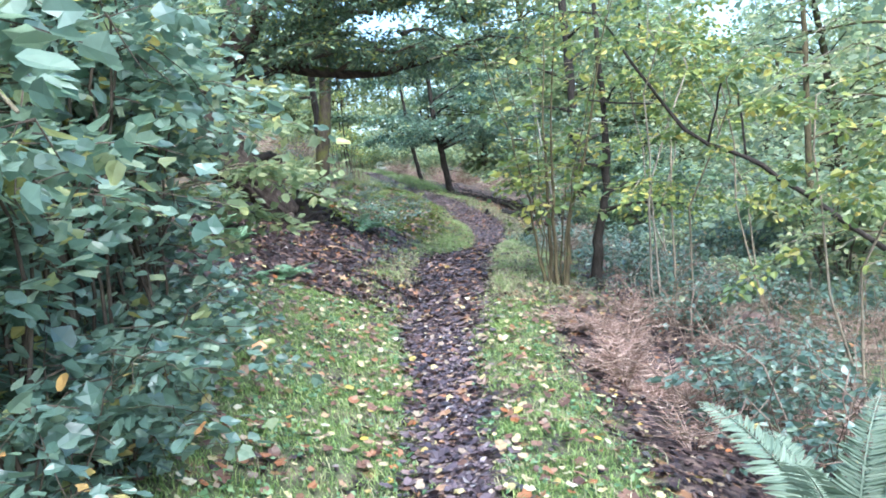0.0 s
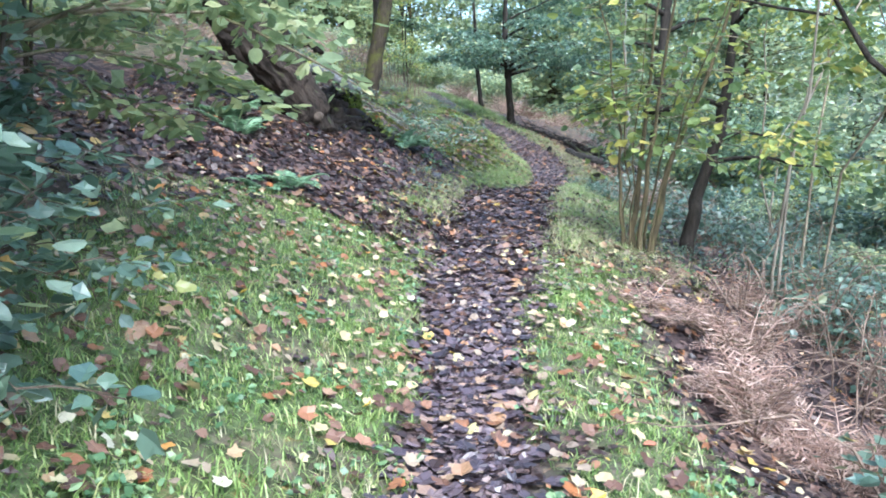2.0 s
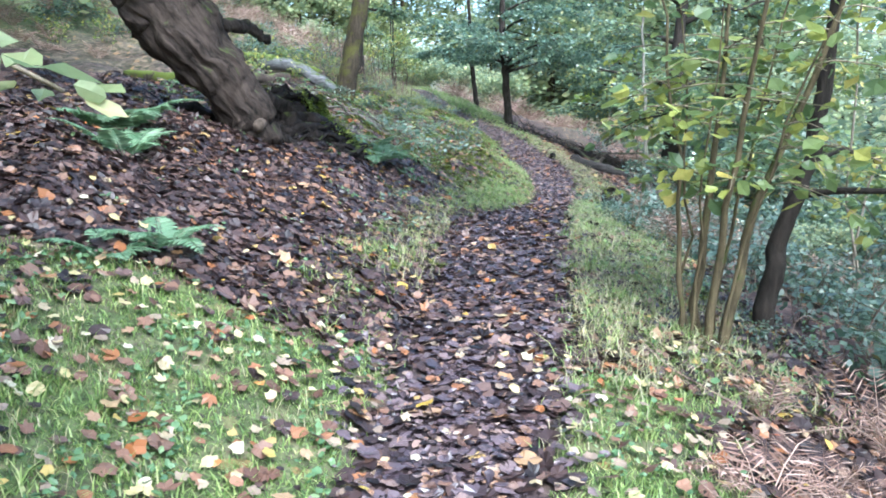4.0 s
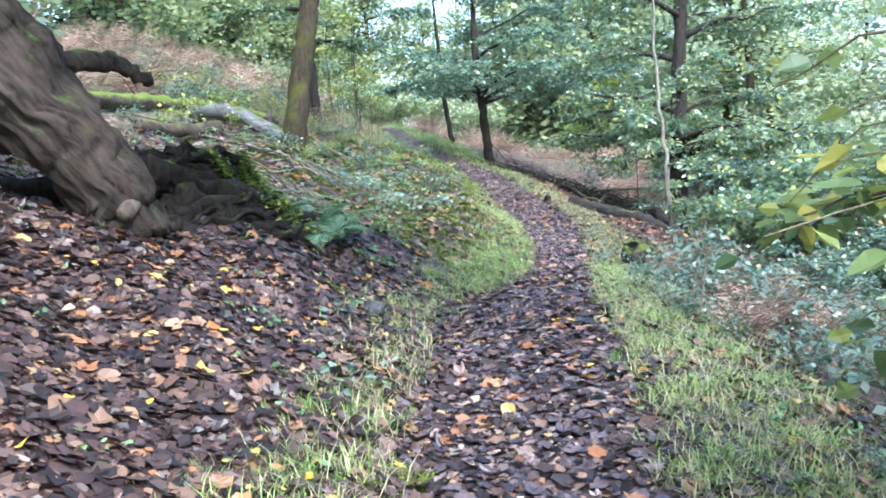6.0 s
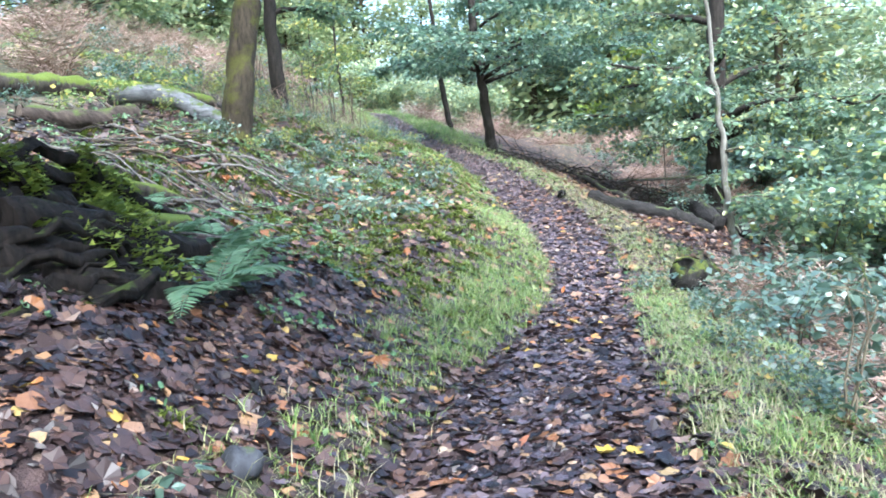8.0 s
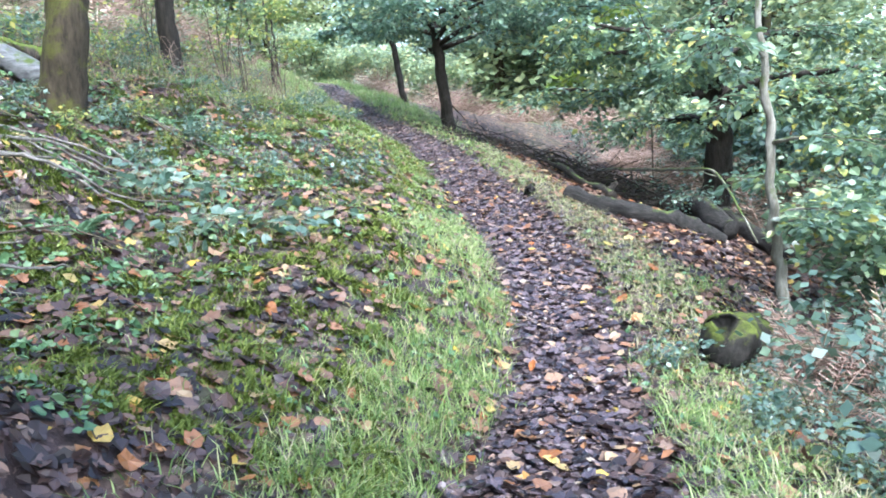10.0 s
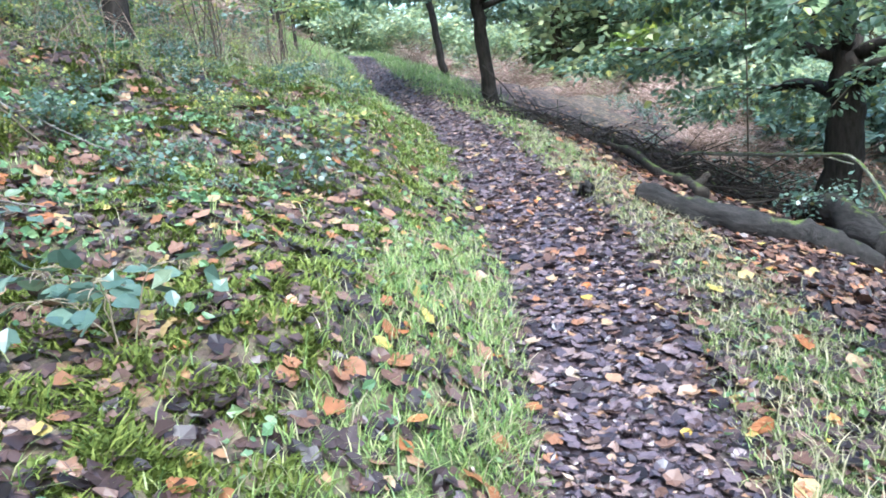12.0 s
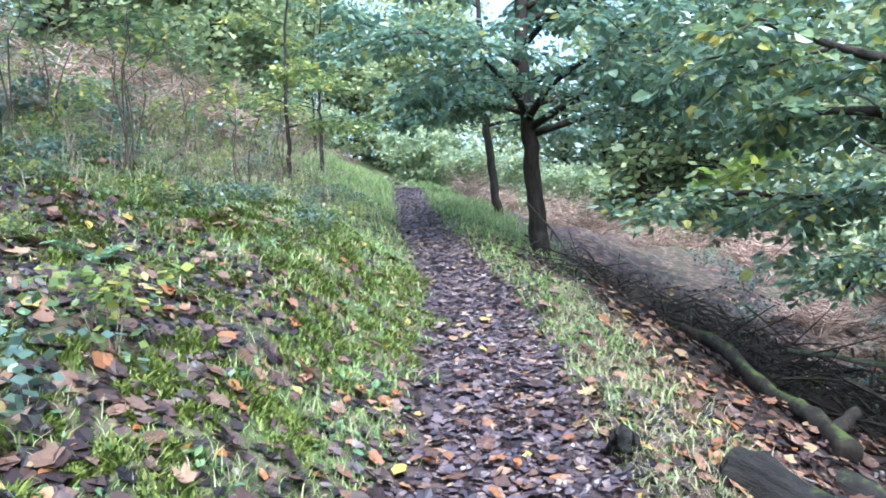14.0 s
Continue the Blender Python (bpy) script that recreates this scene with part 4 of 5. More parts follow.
for s, az, ln in ((( -2.5, 13.8, 3.75), 0.2, 2.4), ((-1.6, 13.9, 3.6), -0.6, 2.0), ((-0.6, 14.0, 3.55), 0.4, 1.8), ((-0.6, 14.0, 3.6), 1.2, 2.0), ((-2.2, 13.3, 5.2), -0.9, 2.2), ((-3.1, 14.2, 5.4), 0.3, 3.0), ((-3.3, 14.3, 6.0), -1.3, 2.6), ((-3.5, 14.5, 6.8), 0.9, 3.0),
                  ((-5.2, 12.9, 3.6), 3.9, 2.2), ((-6.0, 12.6, 4.4), 2.8, 2.4), ((-3.4, 14.4, 6.5), 2.4, 3.0), ((-1.9, 13.0, 5.5), 0.1, 2.4), ((-2.2, 13.8, 3.8), -1.2, 1.6), ((-1.0, 13.9, 3.6), 1.6, 1.6), ((0.3, 14.1, 3.7), 0.2, 1.8), ((-2.8, 13.8, 4.0), 1.5, 2.0), ((-3.0, 14.0, 4.8), 0.6, 2.6), ((-3.2, 13.6, 4.4), -1.9, 2.2), ((-1.8, 13.2, 4.6), -0.4, 2.2), ((-0.8, 13.6, 4.6), 0.3, 2.2), ((0.2, 13.8, 4.4), -0.8, 2.0), ((-1.4, 13.6, 5.4), 0.5, 2.6), ((0.2, 13.9, 5.2), 0.1, 2.4), ((-2.4, 13.6, 5.8), 0.9, 2.6), ((-2.6, 13.2, 4.8), -1.4, 2.2)) + tuple(((-2.8 + 0.5 * k, 12.8 + 0.25 * (k % 5), 4.5 + 0.45 * (k % 4)), 0.7 * k, 1.7) for k in range(10)) + tuple(((-2.6 + 0.28 * k, 13.8 + 0.2 * (k % 3), 4.15 + 0.3 * (k % 4)), 0.9 * k, 1.3) for k in range(0, 16, 2)):
    ll = limb_line(at(s), az, ln, 0.35, 0.35, gg)
    v, q, t = tube(ll, (0.045, 0.012), 6)
    fine.add(v, q, t)
    for k in range(9):
        u = gg.uniform(0.15, 1) * 5.99
        p = ll[int(u)] + (ll[int(u) + 1] - ll[int(u)]) * (u % 1)
        tl = limb_line(p, gg.uniform(0, 6.28), gg.uniform(0.5, 1.1), 0.2, 0.4, gg, 5)
        v, q, t = tube(tl, (0.008, 0.003), 4)
        fine.add(v, q, t)
        spray(crown, tl, 68, 0.095, gg, 0.24, wide=0.6)
tagged(part("fine_branching", fine.mesh("fine_branching", TWIG), oak), kind="stuff")
part("crown", crown.mesh("crown", GREEN_LEAF), oak)


# ---- fallen timber ----
def make_log(name, pts, radii, mat, label, end=None, lift=0.6, rough=0.07, seed=1, on_ground=True, category="log", knots=()):
    p = np.array(pts, float)
    if on_ground:
        p = np.stack([p[:, 0], p[:, 1], height(p[:, 0], p[:, 1]) + np.interp(np.linspace(0, 1, len(p)), np.linspace(0, 1, len(radii)), radii) * lift + (p[:, 2] if p.shape[1] > 2 else 0)], 1)
    o = p[len(p) // 2].copy()
    root = new(name)
    root.location = o
    tagged(root, label, category)
    line = curve(p - o, max(12, 5 * len(p)), 0.008, seed)
    v, q, t = tube(line, radii, 16, rough, seed, caps=end is None)
    v = lumpy(v, max(radii) * 0.09, max(radii) * 2.5, seed)
    part("bark", mesh_of("bark", v, q, t, mat, True), root)
    if end is not None:
        for a, b, r in ((0, 1, radii[0]), (-1, -2, radii[-1])):
            d = unit(line[a] - line[b])
            v, q, t = tube([line[a] - d * 0.01, line[a] + d * 0.004], (r * 0.98, r * 0.97), 14, rough, seed)
            part("cut_end", mesh_of("cut_end", v, q, t, end, True), root)
    for s, d, ln, r in knots:
        c = line[int(s * (len(line) - 1))]
        v, q, t = tube(curve([c, c + np.array(d) * ln * 0.5, c + np.array(d) * ln], 6, 0.01), (r, r * 0.7), 8, 0.1)
        part("branch_stub", mesh_of("branch_stub", v, q, t, mat, True), root)
    return root


make_log("fallen_log", [(1.74, 24.72), (2.15, 24.4), (2.65, 24.22), (3.15, 24.2), (3.6, 24.3)], (0.095, 0.115, 0.12, 0.125, 0.115), LOG_BARK, "dark grey fallen log lying beside the path", LOG_BARK, 0.85, seed=2)
make_log("fallen_log", [(3.62, 26.0), (3.68, 25.3), (3.85, 24.6)], (0.15, 0.165, 0.155), LOG_BARK, "thick dark log lying among brown leaves", LOG_BARK, 1.0, seed=3)
make_log("fallen_log", [(2.35, 25.25), (2.8, 24.95), (3.3, 24.7)], (0.09, 0.11, 0.10), LOG_BARK, "dark log resting behind another log", LOG_BARK, 0.9, seed=4)
make_log("fallen_log", [(4.2, 25.9), (4.4, 25.1), (4.7, 24.4)], (0.12, 0.13, 0.11), LOG_BARK, "dark log lying down the slope", LOG_BARK, 0.8, seed=14)
make_log("fallen_branch", [(1.98, 28.6, 0.04), (2.2, 28.25, 0.14), (2.42, 27.3, 0.08), (2.5, 26.5, 0.04), (2.55, 25.8, 0.02)], (0.05, 0.062, 0.06, 0.062, 0.075), DARK_BARK, "dark curved fallen branch on the bank", None, 0.8, seed=5, category="branch", knots=((0.15, (-0.6, 0.3, 0.4), 0.22, 0.045), (0.9, (0.7, 0.3, 0.5), 0.25, 0.05)))
make_log("pale_branch", [(2.9, 28.7, 0.45), (3.35, 27.4, 0.6), (3.75, 26.3, 0.75), (4.0, 25.5, 0.7), (4.25, 24.7, 0.1)], (0.02, 0.026, 0.024, 0.018, 0.012), PALE_BARK, "thin pale bare branch propped over the logs", None, 0.8, seed=25, category="branch", knots=((0.55, (0.6, -0.5, -0.2), 0.5, 0.012), (0.35, (-0.3, -0.8, 0.1), 0.6, 0.010)))
make_log("mossy_log", [(1.97, 19.45, 0.06), (2.15, 19.75, 0.02), (2.42, 20.2, 0.0)], (0.175, 0.18, 0.16), MOSS_DARK, "short mossy log end on the grass verge", None, 0.85, 0.06, 6)
make_log("path_stub", [(1.3, 24.9, 0.0), (1.27, 24.85, 0.06), (1.25, 24.82, 0.10)], (0.075, 0.07, 0.05), LOG_BARK, "small dark stump at the edge of the path", None, 0.3, 0.15, 7, category="stump")
make_log("moss_covered_log", [(-6.9, 20.0, 0.1), (-6.5, 21.6, 0.1), (-6.1, 23.0, 0.08), (-5.2, 23.9, 0.05), (-4.5, 24.5, 0)], (0.15, 0.15, 0.13, 0.11, 0.08), MOSS_LOG, "long fallen trunk covered in bright moss", None, 0.8, 0.1, 8)
make_log("weathered_log", [(-5.7, 23.2, 0.05), (-4.9, 23.3, 0.1), (-4.1, 23.2, 0.0), (-3.6, 22.8, -0.03)], (0.13, 0.14, 0.13, 0.10), SILVER_LOG, "weathered silver-grey log lying on the slope", None, 0.8, 0.07, 9)
make_log("brown_log", [(-5.5, 20.4, 0.02), (-5.0, 20.9, 0.05), (-4.5, 21.4, 0.02)], (0.13, 0.13, 0.11), OAK_BARK, "stripped brown log lying on leaf litter", CUT_WOOD, 0.9, 0.06, 10)
make_log("mossy_branch", [(-6.6, 18.6, 0), (-5.4, 17.6, 0.1), (-4.5, 16.8, 0.05), (-3.9, 16.2, 0)], (0.12, 0.12, 0.1, 0.08), MOSS_LOG, "mossy branch on the hillside behind the oak", None, 0.7, 0.1, 11, category="branch")
gt = np.random.default_rng(31)
for k in range(76):
    if k < 60:
        x, y, ln = gt.uniform(-5.2, -2.2), gt.uniform(16.5, 22.5), gt.uniform(0.7, 2.2)
    else:
        x, y, ln = gt.uniform(-3.5, 3.2), gt.uniform(9, 27), gt.uniform(0.3, 0.8)
        if abs(x - trail(y, 1)) < 0.6:
            x -= 1.6
    az = gt.uniform(-0.6, 0.9)
    a = np.linspace(-0.5, 0.5, 4)
    make_log("fallen_twig", [(x + math.cos(az) * ln * s, y + math.sin(az) * ln * s, 0.03 + abs(gt.normal(0, 0.06)) * (k < 60)) for s in a], (gt.uniform(0.006, 0.022) if k < 60 else 0.006, 0.004), (GREY_STICK, GREY_STICK, TWIG, DARK_BARK)[k % 4], "thin dead stick lying on the leaf litter", None, 0.9, 0.05, k, category="stick")

# brush and soil bank below the path
pile_root = base_of("brush_pile", 2.2, 30.0, "dark tangle of dead brushwood on an earth bank", "brushwood")
o = np.array(pile_root.location)
s = np.linspace(0, 1, 40)
mx, my = 0.75 + 2.5 * s, 33.8 - 6.0 * s
line = np.stack([mx, my, height(mx, my) - 0.06], 1) - o
v, q, t = tube(line, (0.12, 0.28, 0.32, 0.28, 0.24, 0.1), 18, 0.1, 3)
v = lumpy(lumpy(v, 0.06, 0.7, 2), 0.03, 0.2, 5)
SOIL = bark_mat("peaty_soil", (0.014, 0.010, 0.008), (0.070, 0.048, 0.037), 0.14, relief=1.0, scale=12)
part("earth_bank", mesh_of("earth_bank", v, q, t, SOIL, True), pile_root, "bare dark soil bank")
tw = Pile()
for k in range(560):
    s = gt.uniform(0, 1)
    x, y = 1.2 + 2.9 * s + gt.normal(0, 0.5), 33.0 - 6.0 * s + gt.normal(0, 0.6)
    ln, az = gt.uniform(0.4, 1.6), gt.uniform(-1.9, -0.2)
    z = float(height(x, y)) + gt.uniform(0.02, 0.36)
    a = np.array([x, y, z]) - o
    d = np.array([math.cos(az), math.sin(az), gt.normal(-0.1, 0.25)])
    v, q, t = tube(curve([a - d * ln / 2, a + gt.normal(0, 0.08, 3), a + d * ln / 2], 6), (gt.uniform(0.006, 0.02), 0.004), 4)
    tw.add(v, q, t)
tagged(part("brushwood", tw.mesh("brushwood", DARK_BARK), pile_root), kind="stuff")

stone = base_of("stone", -1.09, 14.1, "small dark rounded stone among fallen leaves", "stone")
v, q = knobbly(0, 0, 0.05, 0.09, 0.08, 0.07, 3, None, 0.2, 16, 10)
part("rock", mesh_of("rock", v, q, None, STONE, True), stone)

# ---- standing trees beside the path ----
make_tree("ash_tree", -3.45, 22.0, [(0, 0, 0), (0.42, 0.1, 2.2), (0.9, 0.3, 5), (1.2, 0.5, 9)], (0.215, 0.175, 0.165, 0.12),
          [(0.55, 0.3, 2.6, 0.3, 0.4), (0.62, 2.0, 2.5, 0.3, 0.4), (0.68, 4.2, 2.6, 0.3, 0.3), (0.75, 1.1, 2.4, 0.4, 0.3), (0.82, 5.4, 2.2, 0.4, 0.3), (0.9, 3.0, 2.2, 0.5, 0.3), (0.98, 0.0, 2.0, 0.5, 0.3)] + [(0.62 + 0.035 * k, 2.4 * k, 3.4, 0.45, 0.3) for k in range(0, 11, 2)],
          GREEN_LEAF, 0.11, 90, BARK, "straight brown tree trunk with greenish algae, leaning over the slope", seed=11)
make_tree("young_tree", -3.95, 26.8, [(0, 0, 0), (-0.02, 0, 2.2), (0.05, 0.2, 5), (0.2, 0.3, 8)], (0.16, 0.115, 0.10, 0.06),
          [(0.3, 0.2, 1.6, 0.2, 0.3), (0.4, 3.4, 1.8, 0.2, 0.3), (0.5, 5.2, 2.0, 0.3, 0.4), (0.6, 1.3, 2.2, 0.3, 0.4), (0.7, 2.8, 2.0, 0.4, 0.3), (0.8, 0, 2, 0.4, 0.3), (0.95, 4, 1.6, 0.5, 0.3)],
          GREEN_LEAF, 0.11, 70, DARK_BARK, "slim dark tree on the grassy slope", seed=12)
make_tree("sycamore", 0.26, 34.0, [(0, 0, 0), (-0.12, 0, 1.6), (-0.22, 0, 2.6), (-0.3, 0.2, 4.4), (-0.2, 0.4, 7.5)], (0.165, 0.125, 0.12, 0.10, 0.05),
          [(0.36, 0.05, 3.6, 0.40, 0.32), (0.39, -0.6, 4.2, 0.40, 0.30), (0.43, -1.15, 4.4, 0.40, 0.28), (0.46, 3.3, 1.8, 0.42, 0.2), (0.45, -1.8, 3.8, 0.42, 0.28), (0.48, 0.6, 4.0, 0.36, 0.36), (0.5, 2.3, 2.6, 0.35, 0.3), (0.55, -0.3, 4.4, 0.34, 0.36),
           (0.6, -2.4, 3.2, 0.4, 0.3), (0.64, -1.0, 4.2, 0.38, 0.34), (0.7, 0.3, 3.8, 0.4, 0.3), (0.75, 1.5, 3.2, 0.4, 0.3), (0.8, -1.6, 3.2, 0.45, 0.3), (0.88, 3.0, 2.6, 0.5, 0.3), (0.95, -0.5, 2.8, 0.5, 0.3)] + [(0.72 + 0.03 * k, 2.4 * k, 3.0, 0.6, 0.3) for k in range(0, 9, 3)],
          DEEP_LEAF, 0.125, 115, DARK_BARK, "dark-trunked sycamore with low spreading leafy branches beside the path", seed=13, twigs=9, twig_len=0.5)
make_tree("slim_tree", -1.04, 39.3, [(0, 0, 0), (-0.25, 0, 1.8), (-0.35, 0, 3.2), (-0.5, 0, 6)], (0.11, 0.09, 0.08, 0.04),
          [(0.4, 0.2, 2.2, 0.3, 0.4), (0.5, 3.0, 2.2, 0.3, 0.4), (0.6, 5.0, 2.4, 0.3, 0.4), (0.7, 1.6, 2.2, 0.35, 0.3), (0.85, 4.0, 2.0, 0.4, 0.3), (0.95, 0.4, 1.8, 0.5, 0.3)],
          DEEP_LEAF, 0.15, 80, DARK_BARK, "slender dark tree leaning slightly beside the path", seed=14)
make_tree("beech_tree", 4.7, 27.8, [(0, 0, 0), (0.1, 0, 1.5), (0.15, 0.1, 3), (0.3, 0.3, 6), (0.4, 0.4, 10)], (0.30, 0.20, 0.18, 0.15, 0.08),
          [(0.34, 4.9, 2.8, 0.38, 0.28), (0.33, 5.4, 3.4, 0.36, 0.30), (0.45, 3.5, 2.6, 0.45, 0.25), (0.3, 1.8, 3.2, 0.3, 0.36), (0.42, 4.3, 2.8, 0.42, 0.28), (0.40, 2.7, 3.0, 0.36, 0.30), (0.4, 5.2, 3.8, 0.34, 0.32),
           (0.5, 3.7, 3.0, 0.45, 0.3), (0.5, 0.6, 3.4, 0.4, 0.3), (0.55, 4.7, 3.6, 0.4, 0.3), (0.62, 2.4, 3.0, 0.4, 0.3), (0.7, 3.8, 3.0, 0.45, 0.3), (0.8, 5.4, 2.8, 0.5, 0.3), (0.92, 1.5, 2.4, 0.5, 0.3)] + [(0.66 + 0.03 * k, 2.4 * k, 3.2, 0.5, 0.3) for k in range(0, 11, 3)],
          GREEN_LEAF, 0.11, 100, DARK_BARK, "dark beech with layered low branches growing below the bank", seed=15, twigs=9, twig_len=0.5)
make_tree("birch_sapling", 2.93, 20.75, [(0, 0, 0), (0.0, 0.1, 0.6), (-0.1, 0.1, 1.1), (-0.1, 0.15, 1.8), (-0.2, 0.15, 2.6), (-0.25, 0.2, 4.5)], (0.055, 0.04, 0.034, 0.015),
          [(0.36, 5.6, 0.5, 0.3, 0.3), (0.38, 0.4, 0.9, 0.2, 0.4), (0.46, 1.2, 0.8, 0.2, 0.3), (0.55, 5.2, 1.2, 0.3, 0.4), (0.65, 1.4, 1.2, 0.3, 0.4), (0.75, 4.0, 1.2, 0.4, 0.3), (0.9, 2.2, 1.0, 0.4, 0.3)],
          GREEN_LEAF, 0.085, 26, PALE_BARK, "thin pale-barked sapling at the edge of the slope", seed=16, sides=8)
make_tree("dark_sapling", 1.97, 11.1, [(0, 0, 0), (0.2, 0.1, 0.9), (0.42, 0.15, 2.0), (0.5, 0.2, 4.5)], (0.085, 0.065, 0.055, 0.025),
          [(0.4, 5.6, 1.4, 0.3, 0.4), (0.5, 0.8, 1.6, 0.3, 0.4), (0.6, 3.6, 1.6, 0.3, 0.3), (0.75, 4.8, 1.6, 0.4, 0.3), (0.9, 2.0, 1.4, 0.4, 0.3)],
          YELLOW_LEAF, 0.09, 22, DARK_BARK, "leaning dark young trunk growing on the slope", seed=17)
for x, y, s in ((-3.8, 33.3, 18), (-5.92, 40.3, 19), (-4.3, 36.3, 28)):
    make_tree("sapling", x, y, [(0, 0, 0), (-0.05, 0, 1.0), (-0.1, 0.1, 2.2), (0, 0.1, 3.8)], (0.045, 0.032, 0.024, 0.01),
              [(0.3, 0.5, 1.0, 0.4, 0.3), (0.42, 3.6, 1.0, 0.4, 0.3), (0.5, 5.2, 1.1, 0.4, 0.3), (0.6, 1.7, 1.1, 0.4, 0.3), (0.75, 2.9, 1.0, 0.5, 0.3), (0.9, 4.6, 0.9, 0.5, 0.3)],
              YELLOW_LEAF if s != 19 else GREEN_LEAF, 0.11, 20, DARK_BARK, "small sapling with yellow-green leaves above the path", seed=s, sides=8, group="saplings above the path")

# hazel clump and saplings on the lower side
hz = base_of("hazel_clump", 1.27, 10.1, "clump of slim hazel stems with yellowing leaves beside the path", "shrub")
crown, fine = Pile(), Pile()
gh = np.random.default_rng(5)
for k in range(8):
    az = 6.28 * k / 8
    w = gh.uniform(0.25, 0.9)
    d = np.array([math.cos(az) * w + 0.3, math.sin(az) * w, 0])
    f = np.array([math.cos(az), math.sin(az), 0]) * 0.12
    h = gh.uniform(3.2, 4.8)
    line = curve([f - [0, 0, 0.1], f + d * 0.15 + [0, 0, 0.8], f + d * 0.5 + [0, 0, 2.0], f + d * 1.2 + [0, 0, h]], 14, 0.015, k)
    thick = (0.042, 0.016, 0.036, 0.013, 0.022, 0.012, 0.032, 0.015)[k]
    v, q, t = tube(line, (thick, thick * 0.7, thick * 0.4, 0.004), 9, 0.08, k)
    part("stem", mesh_of("stem", v, q, t, OLIVE_STEM, True), hz)
    for m in range(14):
        u = gh.uniform(0.4, 1) * 12.9
        p = line[int(u)] + (line[int(u) + 1] - line[int(u)]) * (u % 1)
        tl = limb_line(p, gh.uniform(0, 6.28), gh.uniform(0.35, 0.9), 0.25, 0.4, gh, 5)
        v, q, t = tube(tl, (0.006, 0.002), 4)
        fine.add(v, q, t)
        spray(crown, tl, 6, 0.115, gh, 0.16, wide=0.85, near=True)
tagged(part("fine_branching", fine.mesh("fine_branching", STEM_BARK), hz), kind="stuff")
part("foliage", crown.mesh("foliage", YELLOW_LEAF), hz)
for x, y, s, h, ln in ((2.43, 9.5, 61, 4.2, (0.05, 0)), (2.8, 9.7, 62, 4.0, (0.1, 0)), (4.2, 10.4, 64, 4.6, (-0.05, 0)), (3.6, 13.2, 65, 4.4, (0, 0)), (3.3, 6.6, 66, 3.2, (0.1, -0.05))):
    make_shrub("thin_saplings", x, y, 2, h, 1.3, YELLOW_LEAF, 0.085, 1000, DRY_TWIG if s % 2 else STEM_BARK, "thin pale stems with sparse yellow-green leaves", "sapling", s, "thin stems on the lower side", 0.015, 0.1, 0.25, ln)
for x, y, h, sd in ((6.6, 13.8, 8.0, 31), (6.2, 10.2, 7.5, 32)):
    gl = np.random.default_rng(sd)
    make_tree("hazel_tree", x, y, [(0, 0, 0), (-0.1, 0.1, h * 0.3), (0.1, 0.2, h * 0.65), (0, 0.3, h)], (0.075, 0.06, 0.045, 0.02),
              [(0.16 + 0.06 * k, gl.uniform(0, 6.28), gl.uniform(1.4, 2.4), 0.35, 0.35) for k in range(14)], PALE_LEAF, 0.09, 16, OLIVE_STEM, "tall thin hazel with yellowing leaves on the lower slope", seed=sd, twigs=7, sides=8, group="hazels on the lower slope", wood=DRY_TWIG)
br = make_log("bare_branch", [(4.6, 8.3, 1.2), (3.5, 8.6, 2.1), (2.75, 8.7, 2.35), (2.2, 8.8, 3.1), (1.9, 8.6, 3.5)], (0.032, 0.026, 0.022, 0.013, 0.005), DARK_BARK, "dark crooked bare branch reaching over the slope", None, 0, 0.06, 12, category="branch", knots=((0.45, (0.2, -0.3, 0.9), 0.7, 0.015), (0.6, (-0.9, 0.1, 0.2), 0.9, 0.014), (0.3, (0.1, 0.3, 0.9), 0.8, 0.016)))
make_shrub("verge_sapling", 1.72, 15.2, 3, 1.1, 0.16, BRAMBLE_LEAF, 0.07, 170, STEM_BARK, "thin green-stemmed sapling at the edge of the path", "sapling", 71, r=0.008)

for k, (x, y) in enumerate(((-1.15, 20.3), (-1.4, 19.95), (-0.85, 20.1), (-2.0, 20.3), (-2.3, 20.7), (-2.1, 20.6), (-1.7, 20.6), (-1.6, 19.7), (-1.3, 13.6), (-1.0, 12.4))):
    make_shrub("sycamore_seedling", x, y, 4, 0.34 if k < 8 else 0.16, 0.26, HAZEL_LEAF if k % 2 else BRAMBLE_LEAF, 0.10 if k < 8 else 0.07, 26, STEM_BARK, "young seedling with broad bluish green leaves in leaf litter", "seedling", 600 + k, "seedlings on the slope", 0.004, 0.1, 0.5, near=True)

for k, (x, y) in enumerate(((-3.1, 27.6), (-3.7, 28.6), (-4.6, 27.9), (-2.9, 29.6), (-5.2, 29.4), (-4.2, 30.8), (-3.4, 31.9))):
    make_shrub("scrub_sapling", x, y, 3, 1.5 + 0.2 * (k % 3), 0.4, YELLOW_LEAF, 0.085, 84, TWIG, "thin bare-stemmed sapling with a few yellow-green leaves", "sapling", 640 + k, "scrub on the hillside", 0.011, 0.1, 0.35)

